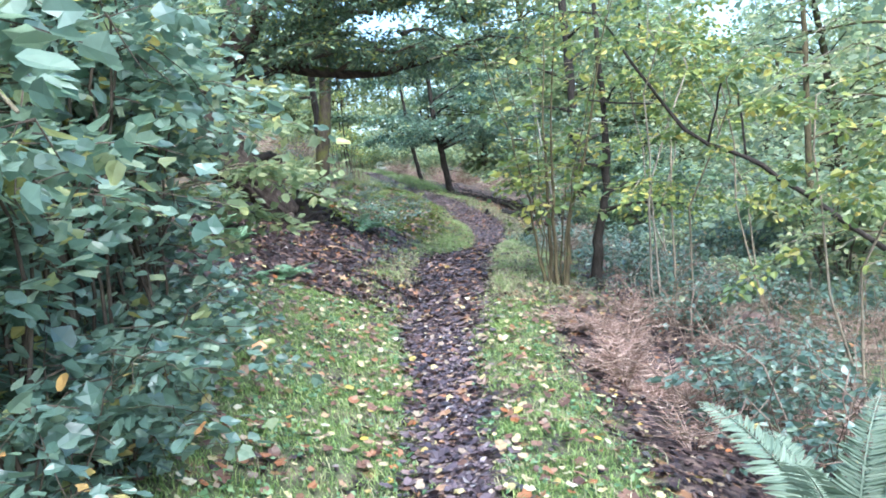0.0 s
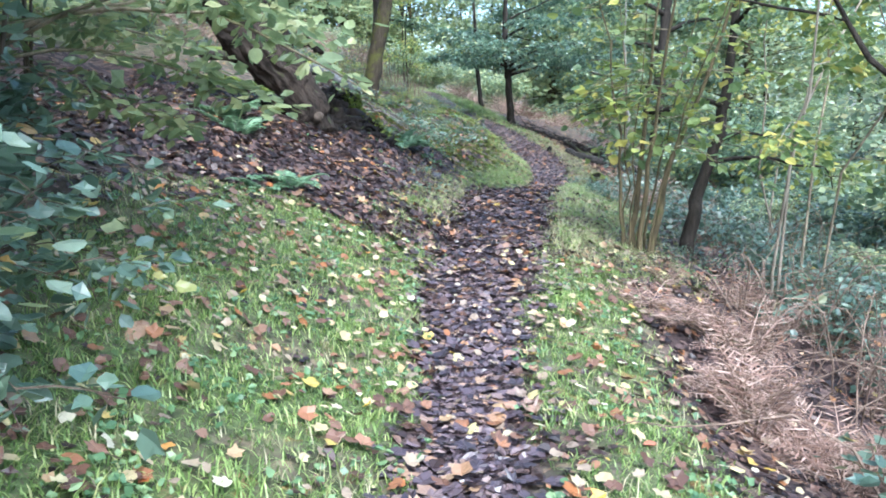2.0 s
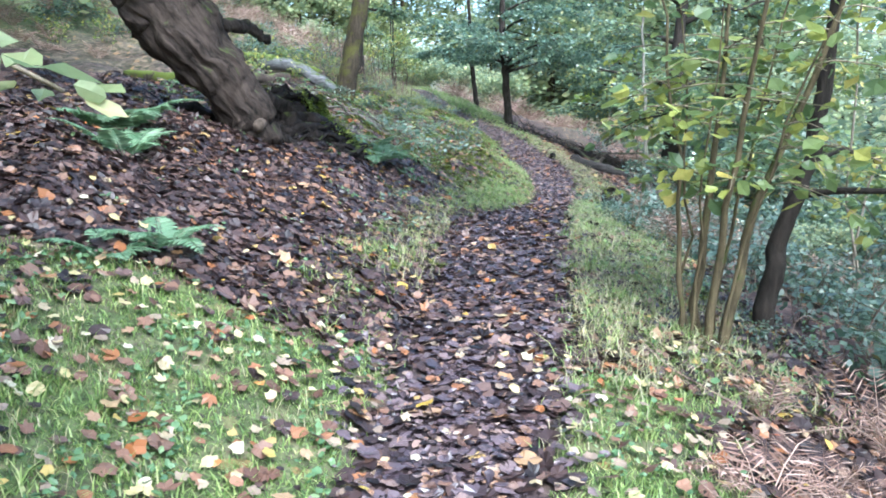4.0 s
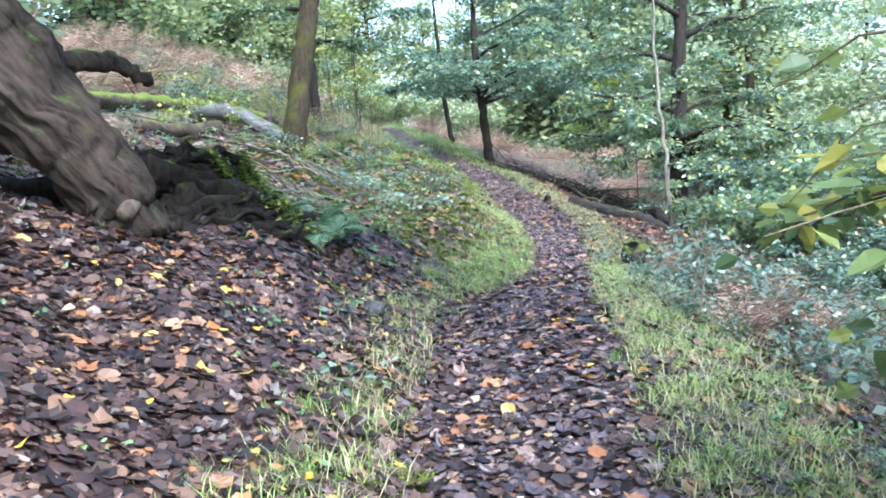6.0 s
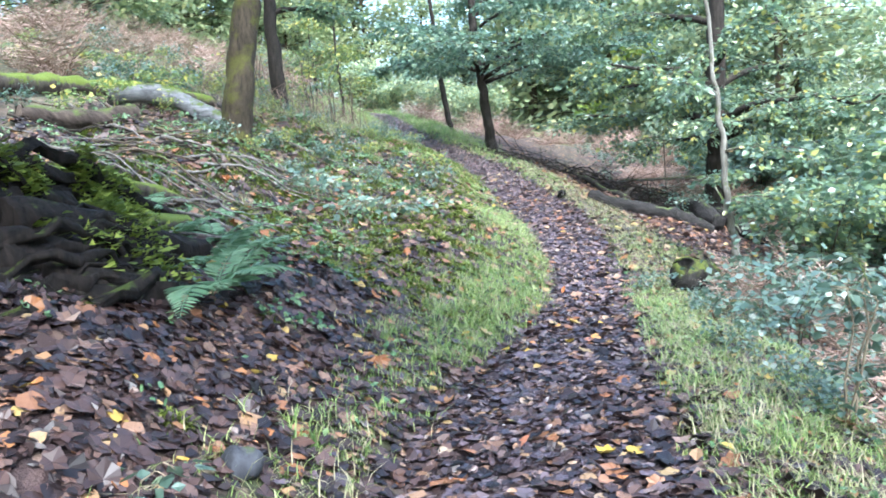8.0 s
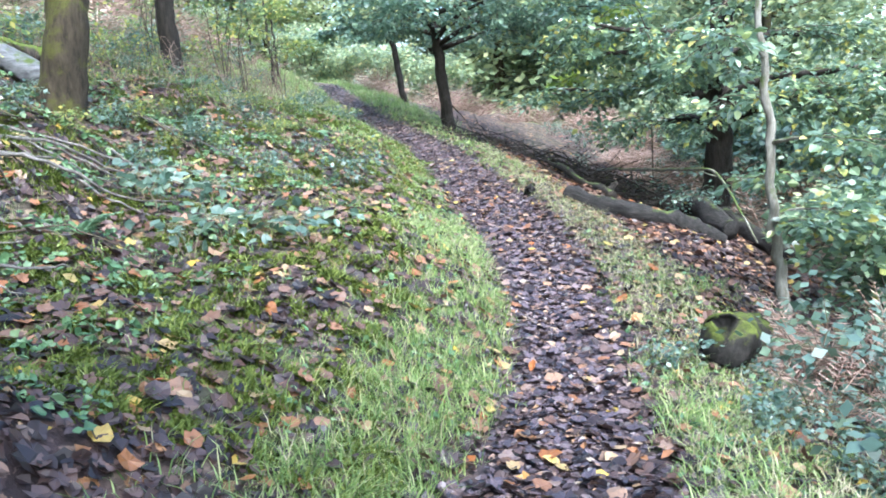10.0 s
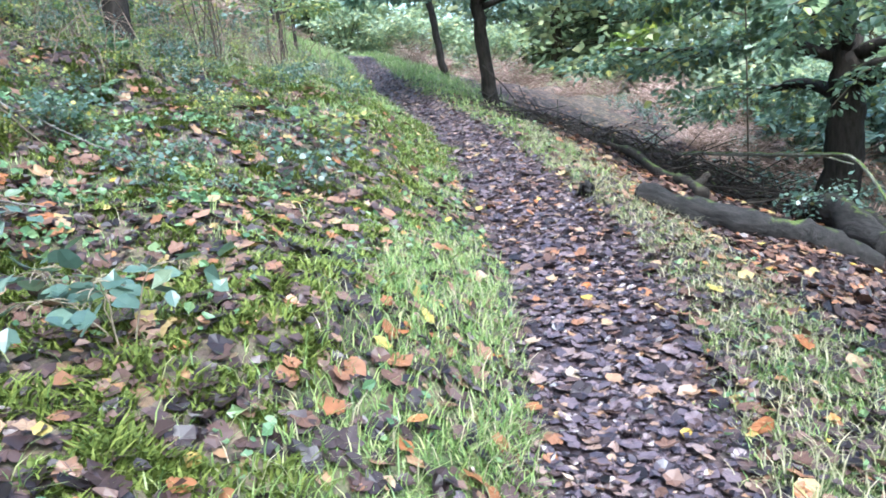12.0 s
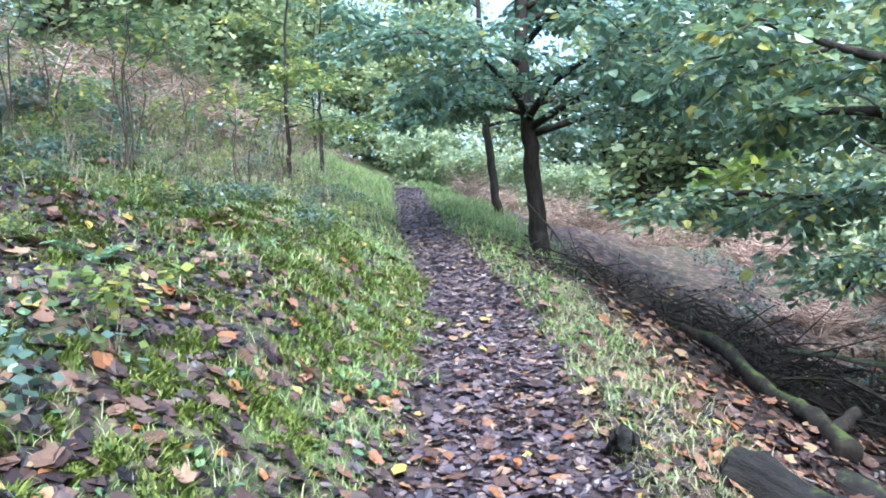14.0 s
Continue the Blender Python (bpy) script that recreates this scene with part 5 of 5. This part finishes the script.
# ---- thicket on the upper side at the start ----
for x, y, h, w, n, s in ((-1.75, 2.0, 1.8, 0.75, 1800, 81), (-2.3, 3.2, 2.7, 0.95, 3200, 82), (-2.5, 4.6, 3.0, 1.0, 3600, 83), (-3.4, 3.9, 3.6, 1.2, 5500, 84), (-3.6, 6.2, 3.8, 1.2, 5000, 85), (-4.6, 5.2, 4.4, 1.4, 5000, 86), (-2.9, 1.4, 3.0, 0.9, 2600, 87), (-4.6, 8.0, 4.2, 1.4, 5000, 88), (-5.8, 10.2, 4.4, 1.5, 5000, 89), (-2.7, 6.2, 3.4, 1.35, 4500, 104), (-2.2, 5.0, 3.2, 1.1, 4500, 105), (-2.0, 4.2, 2.3, 0.7, 3000, 106), (-1.62, 3.3, 2.3, 0.55, 1500, 71), (-1.65, 4.1, 2.6, 0.55, 1700, 72), (-1.6, 2.6, 1.6, 0.45, 1100, 73), (-1.95, 4.9, 2.9, 0.7, 1700, 74)):
    make_shrub("hazel_shrub", x, y, 9, h, w, HAZEL_LEAF, 0.085, n, TWIG, "dense hazel shrub with broad green leaves beside the path", "shrub", s, "thicket beside the path", 0.011, 0.2, 0.03 if s < 100 else 0.55, near=s in (71, 72, 73, 74, 81, 82, 83))
for x, y, s in ((-1.55, 3.3, 91), (-1.75, 4.3, 92), (-1.45, 2.3, 93), (-2.3, 5.2, 94), (2.0, 4.3, 96), (2.2, 5.5, 97), (2.7, 4.6, 98), (2.6, 6.4, 99), (2.9, 7.6, 100), (1.75, 5.1, 113), (2.6, 8.6, 109), (2.9, 9.0, 110), (3.4, 7.6, 111)):
    make_shrub("bramble", x, y, 9, 0.7 if s > 94 else 0.85, 0.6 if s > 94 else 0.75, BRAMBLE_LEAF, 0.068, 400 if s > 94 else 950, TWIG, "low arching bramble with bluish green leaves", "bramble", s, "brambles", 0.005, 0.55, 0.15, near=True)
# the light spray of leaves that hangs over the litter
tw_ = base_of("hanging_twig", -1.2, 1.3, "twig with broad green leaves hanging near the path", "branch")
to = np.array(tw_.location)
line = curve([(0, 0, 0), np.array((-1.0, 1.25, 1.3)) - to, np.array((-0.75, 1.2, 1.75)) - to, np.array((-0.55, 1.05, 1.62)) - to], 10, 0.005, 4)
v, q, t = tube(line, (0.012, 0.006, 0.003), 6)
part("stem", mesh_of("stem", v, q, t, STEM_BARK, True), tw_)
crown = Pile()
spray(crown, line[4:], 26, 0.08, np.random.default_rng(8), 0.1, 0.5, wide=0.85, near=True)
part("foliage", crown.mesh("foliage", BRAMBLE_LEAF), tw_)
sp = base_of("overhanging_branch", -2.9, 5.4, "slim branch with pale green leaves hanging over the slope", "branch")
so = np.array(sp.location)
line = curve([(0, 0, 0), np.array((-2.3, 5.7, 1.55)) - so, np.array((-1.5, 6.0, 1.68)) - so, np.array((-0.8, 6.35, 1.36)) - so], 14, 0.01, 3)
v, q, t = tube(line, (0.025, 0.012, 0.004), 7)
part("stem", mesh_of("stem", v, q, t, STEM_BARK, True), sp)
crown, gs = Pile(), np.random.default_rng(9)
spray(crown, line[5:], 90, 0.085, gs, 0.12, 0.5, wide=0.8, near=True)
for s_, e_ in (((-2.5, 5.5, 1.6), (-1.3, 6.3, 2.15)), ((-2.3, 5.7, 1.5), (-1.1, 5.9, 1.75)), ((-2.6, 5.4, 1.9), (-1.6, 6.6, 2.5)), ((-1.9, 5.9, 1.7), (-1.25, 6.8, 1.7)), ((-2.6, 5.6, 1.5), (-2.0, 6.8, 1.65)), ((-2.3, 5.6, 1.45), (-1.45, 6.4, 1.32)), ((-2.6, 5.5, 1.4), (-1.9, 6.3, 1.22))):
    bl = curve([np.array(s_) - so, (np.array(s_) + np.array(e_)) / 2 - so + [0, 0, 0.12], np.array(e_) - so], 8, 0.01, 2)
    v, q, t = tube(bl, (0.012, 0.004), 6)
    part("side_branch", mesh_of("side_branch", v, q, t, STEM_BARK, True), sp)
    for k in range(8):
        tl = limb_line(bl[gs.integers(2, 8)], gs.uniform(-1.2, 1.6), gs.uniform(0.2, 0.5), 0.1, 0.4, gs, 4)
        spray(crown, tl, 20, 0.082, gs, 0.11, 0.5, wide=0.8, near=True)
part("foliage", crown.mesh("foliage", PALE_LEAF), sp)

yg = base_of("leafy_sprig", 4.2, 29.8, "slim sapling with large lime-yellow leaves drooping over the bank", "branch")
yo = np.array(yg.location)
crown = Pile()
for pts in (((4.2, 29.8, -0.9), (4.1, 29.7, 2.5), (3.6, 29.5, 3.1), (3.05, 29.4, 2.75)), ((4.1, 29.7, 2.0), (3.3, 29.5, 2.3), (2.8, 29.4, 1.95), (2.3, 29.3, 1.7)), ((4.1, 29.7, 2.4), (3.6, 29.5, 2.6), (3.0, 29.4, 2.25), (2.7, 29.4, 2.1))):
    line = curve([np.array(p) - yo for p in pts], 12, 0.01, 6)
    v, q, t = tube(line, (0.016, 0.008, 0.003), 6)
    part("stem", mesh_of("stem", v, q, t, TWIG, True), yg)
    spray(crown, line[4:], 46, 0.16, np.random.default_rng(int(pts[1][2] * 10)), 0.24, 0.5, wide=0.85, near=True)
part("foliage", crown.mesh("foliage", SPRIG_LEAF), yg)

# ---- ferns and bracken ----
for x, y, n, ln, s, label in ((1.56, 3.3, 9, 0.72, 1, "large pale green fern beside the path"), (-2.0, 9.35, 7, 0.42, 2, "green fern growing in leaf litter"), (-2.15, 9.0, 6, 0.32, 3, "green fern growing in leaf litter"), (-3.7, 12.3, 9, 0.85, 4, "broad fern on the bank"), (-3.1, 11.2, 7, 0.55, 5, "broad fern on the bank"),
                              (-1.75, 15.8, 11, 0.68, 6, "bright green fern at the foot of the roots"), (-1.95, 16.5, 8, 0.55, 16, "bright green fern at the foot of the roots"), (-2.5, 17.0, 8, 0.5, 17, "fern among dead sticks"), (-3.0, 17.6, 7, 0.5, 18, "fern among dead sticks"), (-2.2, 17.2, 7, 0.4, 7, "fern among dead sticks"), (-2.6, 18.3, 7, 0.4, 8, "fern among dead sticks"), (-2.3, 19.6, 6, 0.35, 9, "fern among dead sticks"), (2.2, 19.9, 5, 0.4, 10, "fern behind the mossy log"),
                              (-3.0, 24.0, 7, 0.4, 11, "small fern on the grassy slope"), (-2.4, 22.6, 6, 0.36, 12, "small fern on the grassy slope"), (-3.4, 25.4, 7, 0.45, 13, "small fern on the grassy slope"), (-1.5, 24.8, 6, 0.3, 15, "small fern on the grassy slope")):
    make_fern("fern", x, y, n, ln, PALE_FERN if s == 1 else FERN_LEAF, label, "fern", 200 + s, "ferns", 1.7 if s == 1 else 1.0, 0.85 if s == 1 else 0.7, None, 0.75 if s == 1 else 1.0, 44 if s == 1 else 28)
dead = [make_fern("dead_bracken", 1.0, 8.0, 18, 0.42, BRACKEN, "collapsed brown dead bracken beside the path", "bracken", 301, "dead bracken", 1.3, 0.9, None, 0.42, 14, True),
        make_fern("dead_bracken", 1.5, 7.3, 15, 0.5, BRACKEN, "collapsed brown dead bracken beside the path", "bracken", 302, "dead bracken", 1.6, 1.0, None, 0.42, 14, True)]
gb = np.random.default_rng(77)
spots = [(gb.uniform(1.1, 3.1), gb.uniform(4.4, 9.2)) for _ in range(52)] + [(gb.uniform(2.6, 6.0), gb.uniform(5, 12)) for _ in range(30)] + [(gb.uniform(2.1, 4.6), gb.uniform(13.5, 20.5)) for _ in range(44)]
spots += [(gb.uniform(-15, -5.0), gb.uniform(28.5, 44)) for _ in range(120)] + [(gb.uniform(-3.4, 3.5), gb.uniform(40, 50)) for _ in range(34)] + [(gb.uniform(3.6, 10), gb.uniform(26, 44)) for _ in range(80)] + [(gb.uniform(-12, -7), gb.uniform(19, 28)) for _ in range(18)]
for k, (x, y) in enumerate(spots):
    if y > 22 and x > -6 and abs(x - trail(y, 1)) < 1.3:
        continue
    s = gb.uniform(0.7, 1.2) * (0.85 if y < 12 else 1.2 if y < 22 else 2.0)
    m = pose(x, y, float(height(x, y)) - 0.02, gb.normal(0, 9), gb.normal(0, 9), gb.uniform(0, 360)) @ Matrix.Diagonal((s, s, s * gb.uniform(0.8, 1.3), 1))
    copy_thing(dead[k % 2], m)

# bare arching canes among the brambles
def tangle(name, spots_, count, tall, label, mat, seed):
    q_ = np.random.default_rng(seed)
    p_ = Pile()
    for _ in range(count):
        x0, x1, y0, y1 = spots_[q_.integers(len(spots_))]
        x, y = q_.uniform(x0, x1), q_.uniform(y0, y1)
        if abs(x - trail(y, 1)) < trail(y, 2) + 1.1:
            continue
        az, ln, h = q_.uniform(0, 6.28), q_.uniform(0.3, 1.4) * tall, q_.uniform(0.25, 1.0) * tall
        d = np.array([math.cos(az), math.sin(az), 0]) * ln
        a = np.array([x, y, float(height(x, y)) - 0.03])
        e = a + d
        e[2] = float(height(e[0], e[1])) + h * q_.uniform(0.0, 0.7)
        v, q, t = tube(curve([a, a + d * 0.3 + [0, 0, h * 0.8], a + d * 0.7 + [0, 0, h * 0.85], e], 8, 0.02, int(q_.integers(9999))), (q_.uniform(0.003, 0.007), 0.002), 4, caps=False)
        p_.add(v, q, t)
    tagged(new(name, p_.mesh(name, mat)), label, "brambles", kind="stuff")


tangle("bramble_canes", ((1.6, 3.4, 3.6, 8.6), (2.4, 5.5, 4.5, 14)), 330, 1.0, "pale bare bramble canes arching over dead bracken", CANE, 811)
tangle("hillside_canes", ((-6.5, -2.8, 23.5, 33.0),), 240, 0.8, "bare brown canes among grass on the hillside", CANE, 812)

# ---- low plants on the slopes ----
low = [make_shrub("slope_bramble", -6.0, 24.0, 6, 0.6, 0.5, BRAMBLE_LEAF, 0.07, 230, TWIG, "low bramble among grass on the hillside", "bramble", 401, "low plants on the slopes", 0.004, 0.5, plain=True),
       make_shrub("slope_herbs", -5.5, 25.0, 7, 0.5, 0.35, YELLOW_LEAF, 0.06, 200, STEM_BARK, "patch of fresh green herbs on the hillside", "plant", 402, "low plants on the slopes", 0.003, 0.25, plain=True)]
spots = [(gb.uniform(-12, -3.4), gb.uniform(20.5, 36)) for _ in range(90)] + [(gb.uniform(-4.5, -1.2), gb.uniform(20.5, 31)) for _ in range(46)] + [(gb.uniform(-7, -2.5), gb.uniform(24, 33)) for _ in range(50)] + [(gb.uniform(2.5, 8), gb.uniform(11, 22)) for _ in range(60)] + [(gb.uniform(3.4, 9), gb.uniform(24, 40)) for _ in range(40)] + [(gb.uniform(1.5, 2.3), gb.uniform(15.5, 22)) for _ in range(14)] + [(gb.uniform(1.7, 4.0), gb.uniform(9.5, 20)) for _ in range(44)] + [(gb.uniform(3.0, 8), gb.uniform(2, 14)) for _ in range(60)] + [(gb.uniform(-2.8, -0.9), gb.uniform(21.6, 25.5)) for _ in range(10)] + [(gb.uniform(-7.5, -2.2), gb.uniform(25.5, 34)) for _ in range(60)]
for k, (x, y) in enumerate(spots):
    if 20.3 < y < 24 and 0 < x < 3.4:
        continue
    s = gb.uniform(0.6, 1.4) * (0.5 if -4.5 < x < -1 or x < 2.3 and x > 0 else 1)
    copy_thing(low[k % 2 if x < 0 else 0], pose(x, y, float(height(x, y)) - 0.02, 0, 0, gb.uniform(0, 360)) @ Matrix.Scale(s, 4))

# ---- bushes down the slope and woods all round ----
bush = make_shrub("woodland_bush", 6.2, 22.5, 11, 2.4, 1.5, GREEN_LEAF, 0.15, 3000, TWIG, "dense green understorey bush on the lower slope", "bush", 501, "understorey bushes", 0.014, 0.25, 0.1, plain=True)
bush_far = make_shrub("woodland_bush", -11.5, 56.0, 10, 2.6, 1.6, LIT_FAR_LEAF, 0.18, 2600, TWIG, "pale green bush at the far end of the path, lightened as if brightly lit", "bush", 503, "understorey bushes", 0.014, 0.25, 0.05, plain=True)
bush_low = make_shrub("woodland_bush", 6.6, 25.0, 10, 1.8, 1.5, BRAMBLE_LEAF, 0.12, 3200, TWIG, "bluish green bush on the lower slope", "bush", 504, "understorey bushes", 0.012, 0.3, 0.05, plain=True)
# this bush's pale leaves carry the brightness of the open valley
bush_b = make_shrub("woodland_bush", 7.2, 18.0, 10, 2.0, 1.4, LIT_FAR_LEAF, 0.14, 2800, TWIG, "dense green understorey bush on the lower slope", "bush", 502, "understorey bushes", 0.014, 0.25, 0.1, plain=True)
spots = [(4.3, 21.6), (5.0, 23.2), (4.8, 19.4), (5.6, 17.4), (4.4, 16.2), (5.2, 14.2), (6.0, 20.6), (4.6, 12.6)] + [(gb.uniform(6, 16), gb.uniform(5, 42)) for _ in range(28)] + [(gb.uniform(-12, 6), gb.uniform(55, 62)) for _ in range(7)] + [(gb.uniform(-24, -12), gb.uniform(4, 60)) for _ in range(14)] + [(gb.uniform(-12, -5.5), gb.uniform(-8, 11)) for _ in range(8)] + [(gb.uniform(-9, 9), gb.uniform(-14, -5)) for _ in range(5)] + [(gb.uniform(-14, 12), gb.uniform(58, 68)) for _ in range(8)]
for k, (x, y) in enumerate(spots):
    if 0 < x < 6.5 and y > 24:
        continue
    copy_thing(bush_far if y > 44 else (bush, bush_b, bush_low)[k % 3], pose(x, y, float(height(x, y)) - 0.05, 0, 0, gb.uniform(0, 360)) @ Matrix.Scale(gb.uniform(0.7, 1.35) * (0.55 if k < 8 else 1), 4))


def far_tree(x, y, tall, spread, leaf, size, bark, label, seed, low=0.14, lumps=80, each=62):
    """A leafy tree for the distance: trunk, limbs that end in uneven clumps of leaves, with gaps."""
    q_ = np.random.default_rng(seed)
    root = base_of("woodland_tree", x, y, label, "tree", "woodland trees")
    line = curve([(0, 0, -0.2), (0.2, 0, tall * 0.3), (0, 0.3, tall * 0.6), (0.1, 0.2, tall * 0.97)], 14, 0.04, seed)
    v, q, t = tube(line, (0.22, 0.16, 0.1, 0.03), 8, 0.06)
    part("trunk", mesh_of("trunk", v, q, t, bark, True), root)
    crown, limbs_ = Pile(), Pile()
    for k in range(lumps):
        f = low + (1 - low) * (k + q_.uniform(0, 1)) / lumps
        s = line[min(int(f * 0.93 * 13), 12)]
        az, reach = q_.uniform(0, 6.28), spread * math.sqrt(q_.uniform(0.03, 1)) * (0.45 + 1.1 * math.sin(math.pi * min(f * 0.9 + 0.1, 1)))
        c = s + np.array([math.cos(az) * reach, math.sin(az) * reach, q_.normal(0.2, 0.5)])
        v, q, t = tube(curve([s, s * 0.45 + c * 0.55 + [0, 0, 0.25], c], 3), (0.035, 0.008), 3, caps=False)
        limbs_.add(v, q, t)
        p = c + q_.normal(0, 1, (each, 3)) * [0.62, 0.62, 0.26]
        a = unit(q_.normal(0, 1, (each, 3)) * [1, 1, 0.5])
        n_ = unit(np.array([0, 0, 1.0]) + q_.normal(0, 0.6, (each, 3)))
        sd = unit(np.cross(n_, a)) * size * 0.36
        ln = (size * q_.uniform(0.7, 1.3, each))[:, None]
        vv = np.stack([p, p + a * ln * 0.5 + sd, p + a * ln, p + a * ln * 0.5 - sd], 1).reshape(-1, 3)
        crown.add(vv, np.arange(each * 4).reshape(-1, 4))
    tagged(part("branchwork", limbs_.mesh("branchwork", bark), root), kind="stuff")
    part("crown", crown.mesh("crown", leaf), root)
    return root


FAR = "leafy woodland tree standing further off"
woods = [far_tree(13, 26, 13, 3.0, LIT_FAR_LEAF, 0.29, BARK, FAR, 601), far_tree(12.5, 14, 11, 2.8, LIT_FAR_LEAF, 0.27, DARK_BARK, FAR, 602, 0.06), far_tree(-16, 44, 12, 2.8, PALE_LEAF, 0.29, BARK, "pale yellowing woodland tree standing further off, lightened as if brightly lit", 603)]
spots = []
for k in range(400):
    x, y = gb.uniform(-38, 42), gb.uniform(-16, 80)
    d = x - trail(y, 1)
    if (-13 < d < 15) and y < 52 or (-10 < d < 12 and y < 68) or y < -4 and abs(x) < 4:
        continue
    if min([math.hypot(x - a, y - b) for a, b in spots] or [99]) < 4.2:
        continue
    spots.append((x, y))
# the first five are added, mostly out of view, to shade the left slope
spots = [(-8.0, 9.5), (-8.5, 3.0), (-10.5, 14.5), (-12.5, 20.5), (-7.0, -2.5), (-15, 64), (-19, 66), (-8, 72), (-12, 76), (-22, 59), (-19, 40), (-21, 50), (-4, 75), (-13.5, 68), (-17.5, 57), (6.5, 68), (-0.5, 70), (-15, 68), (2, 71), (9, 66), (13, 50), (-1, 74), (4.5, 72), (-9, 74)] + spots
for k, (x, y) in enumerate(spots[:82]):
    s = gb.uniform(0.85, 1.35)
    # far-end trees take the pale crown, painting in the bright clearing's light
    copy_thing(woods[2 if -24 < x < -2 and y > 45 else (0, 1, 2, 0, 2)[k % 5]], pose(x, y, float(height(x, y)) - 0.05, 0, 0, gb.uniform(0, 360)) @ Matrix.Scale(s, 4))
for k, (x, y) in enumerate(((3.5, 64.0), (8.0, 60.0), (13.0, 56.0))):
    copy_thing(woods[2], pose(x, y, float(height(x, y)) - 0.05, 0, 0, 70 * k) @ Matrix.Scale(1.7, 4))
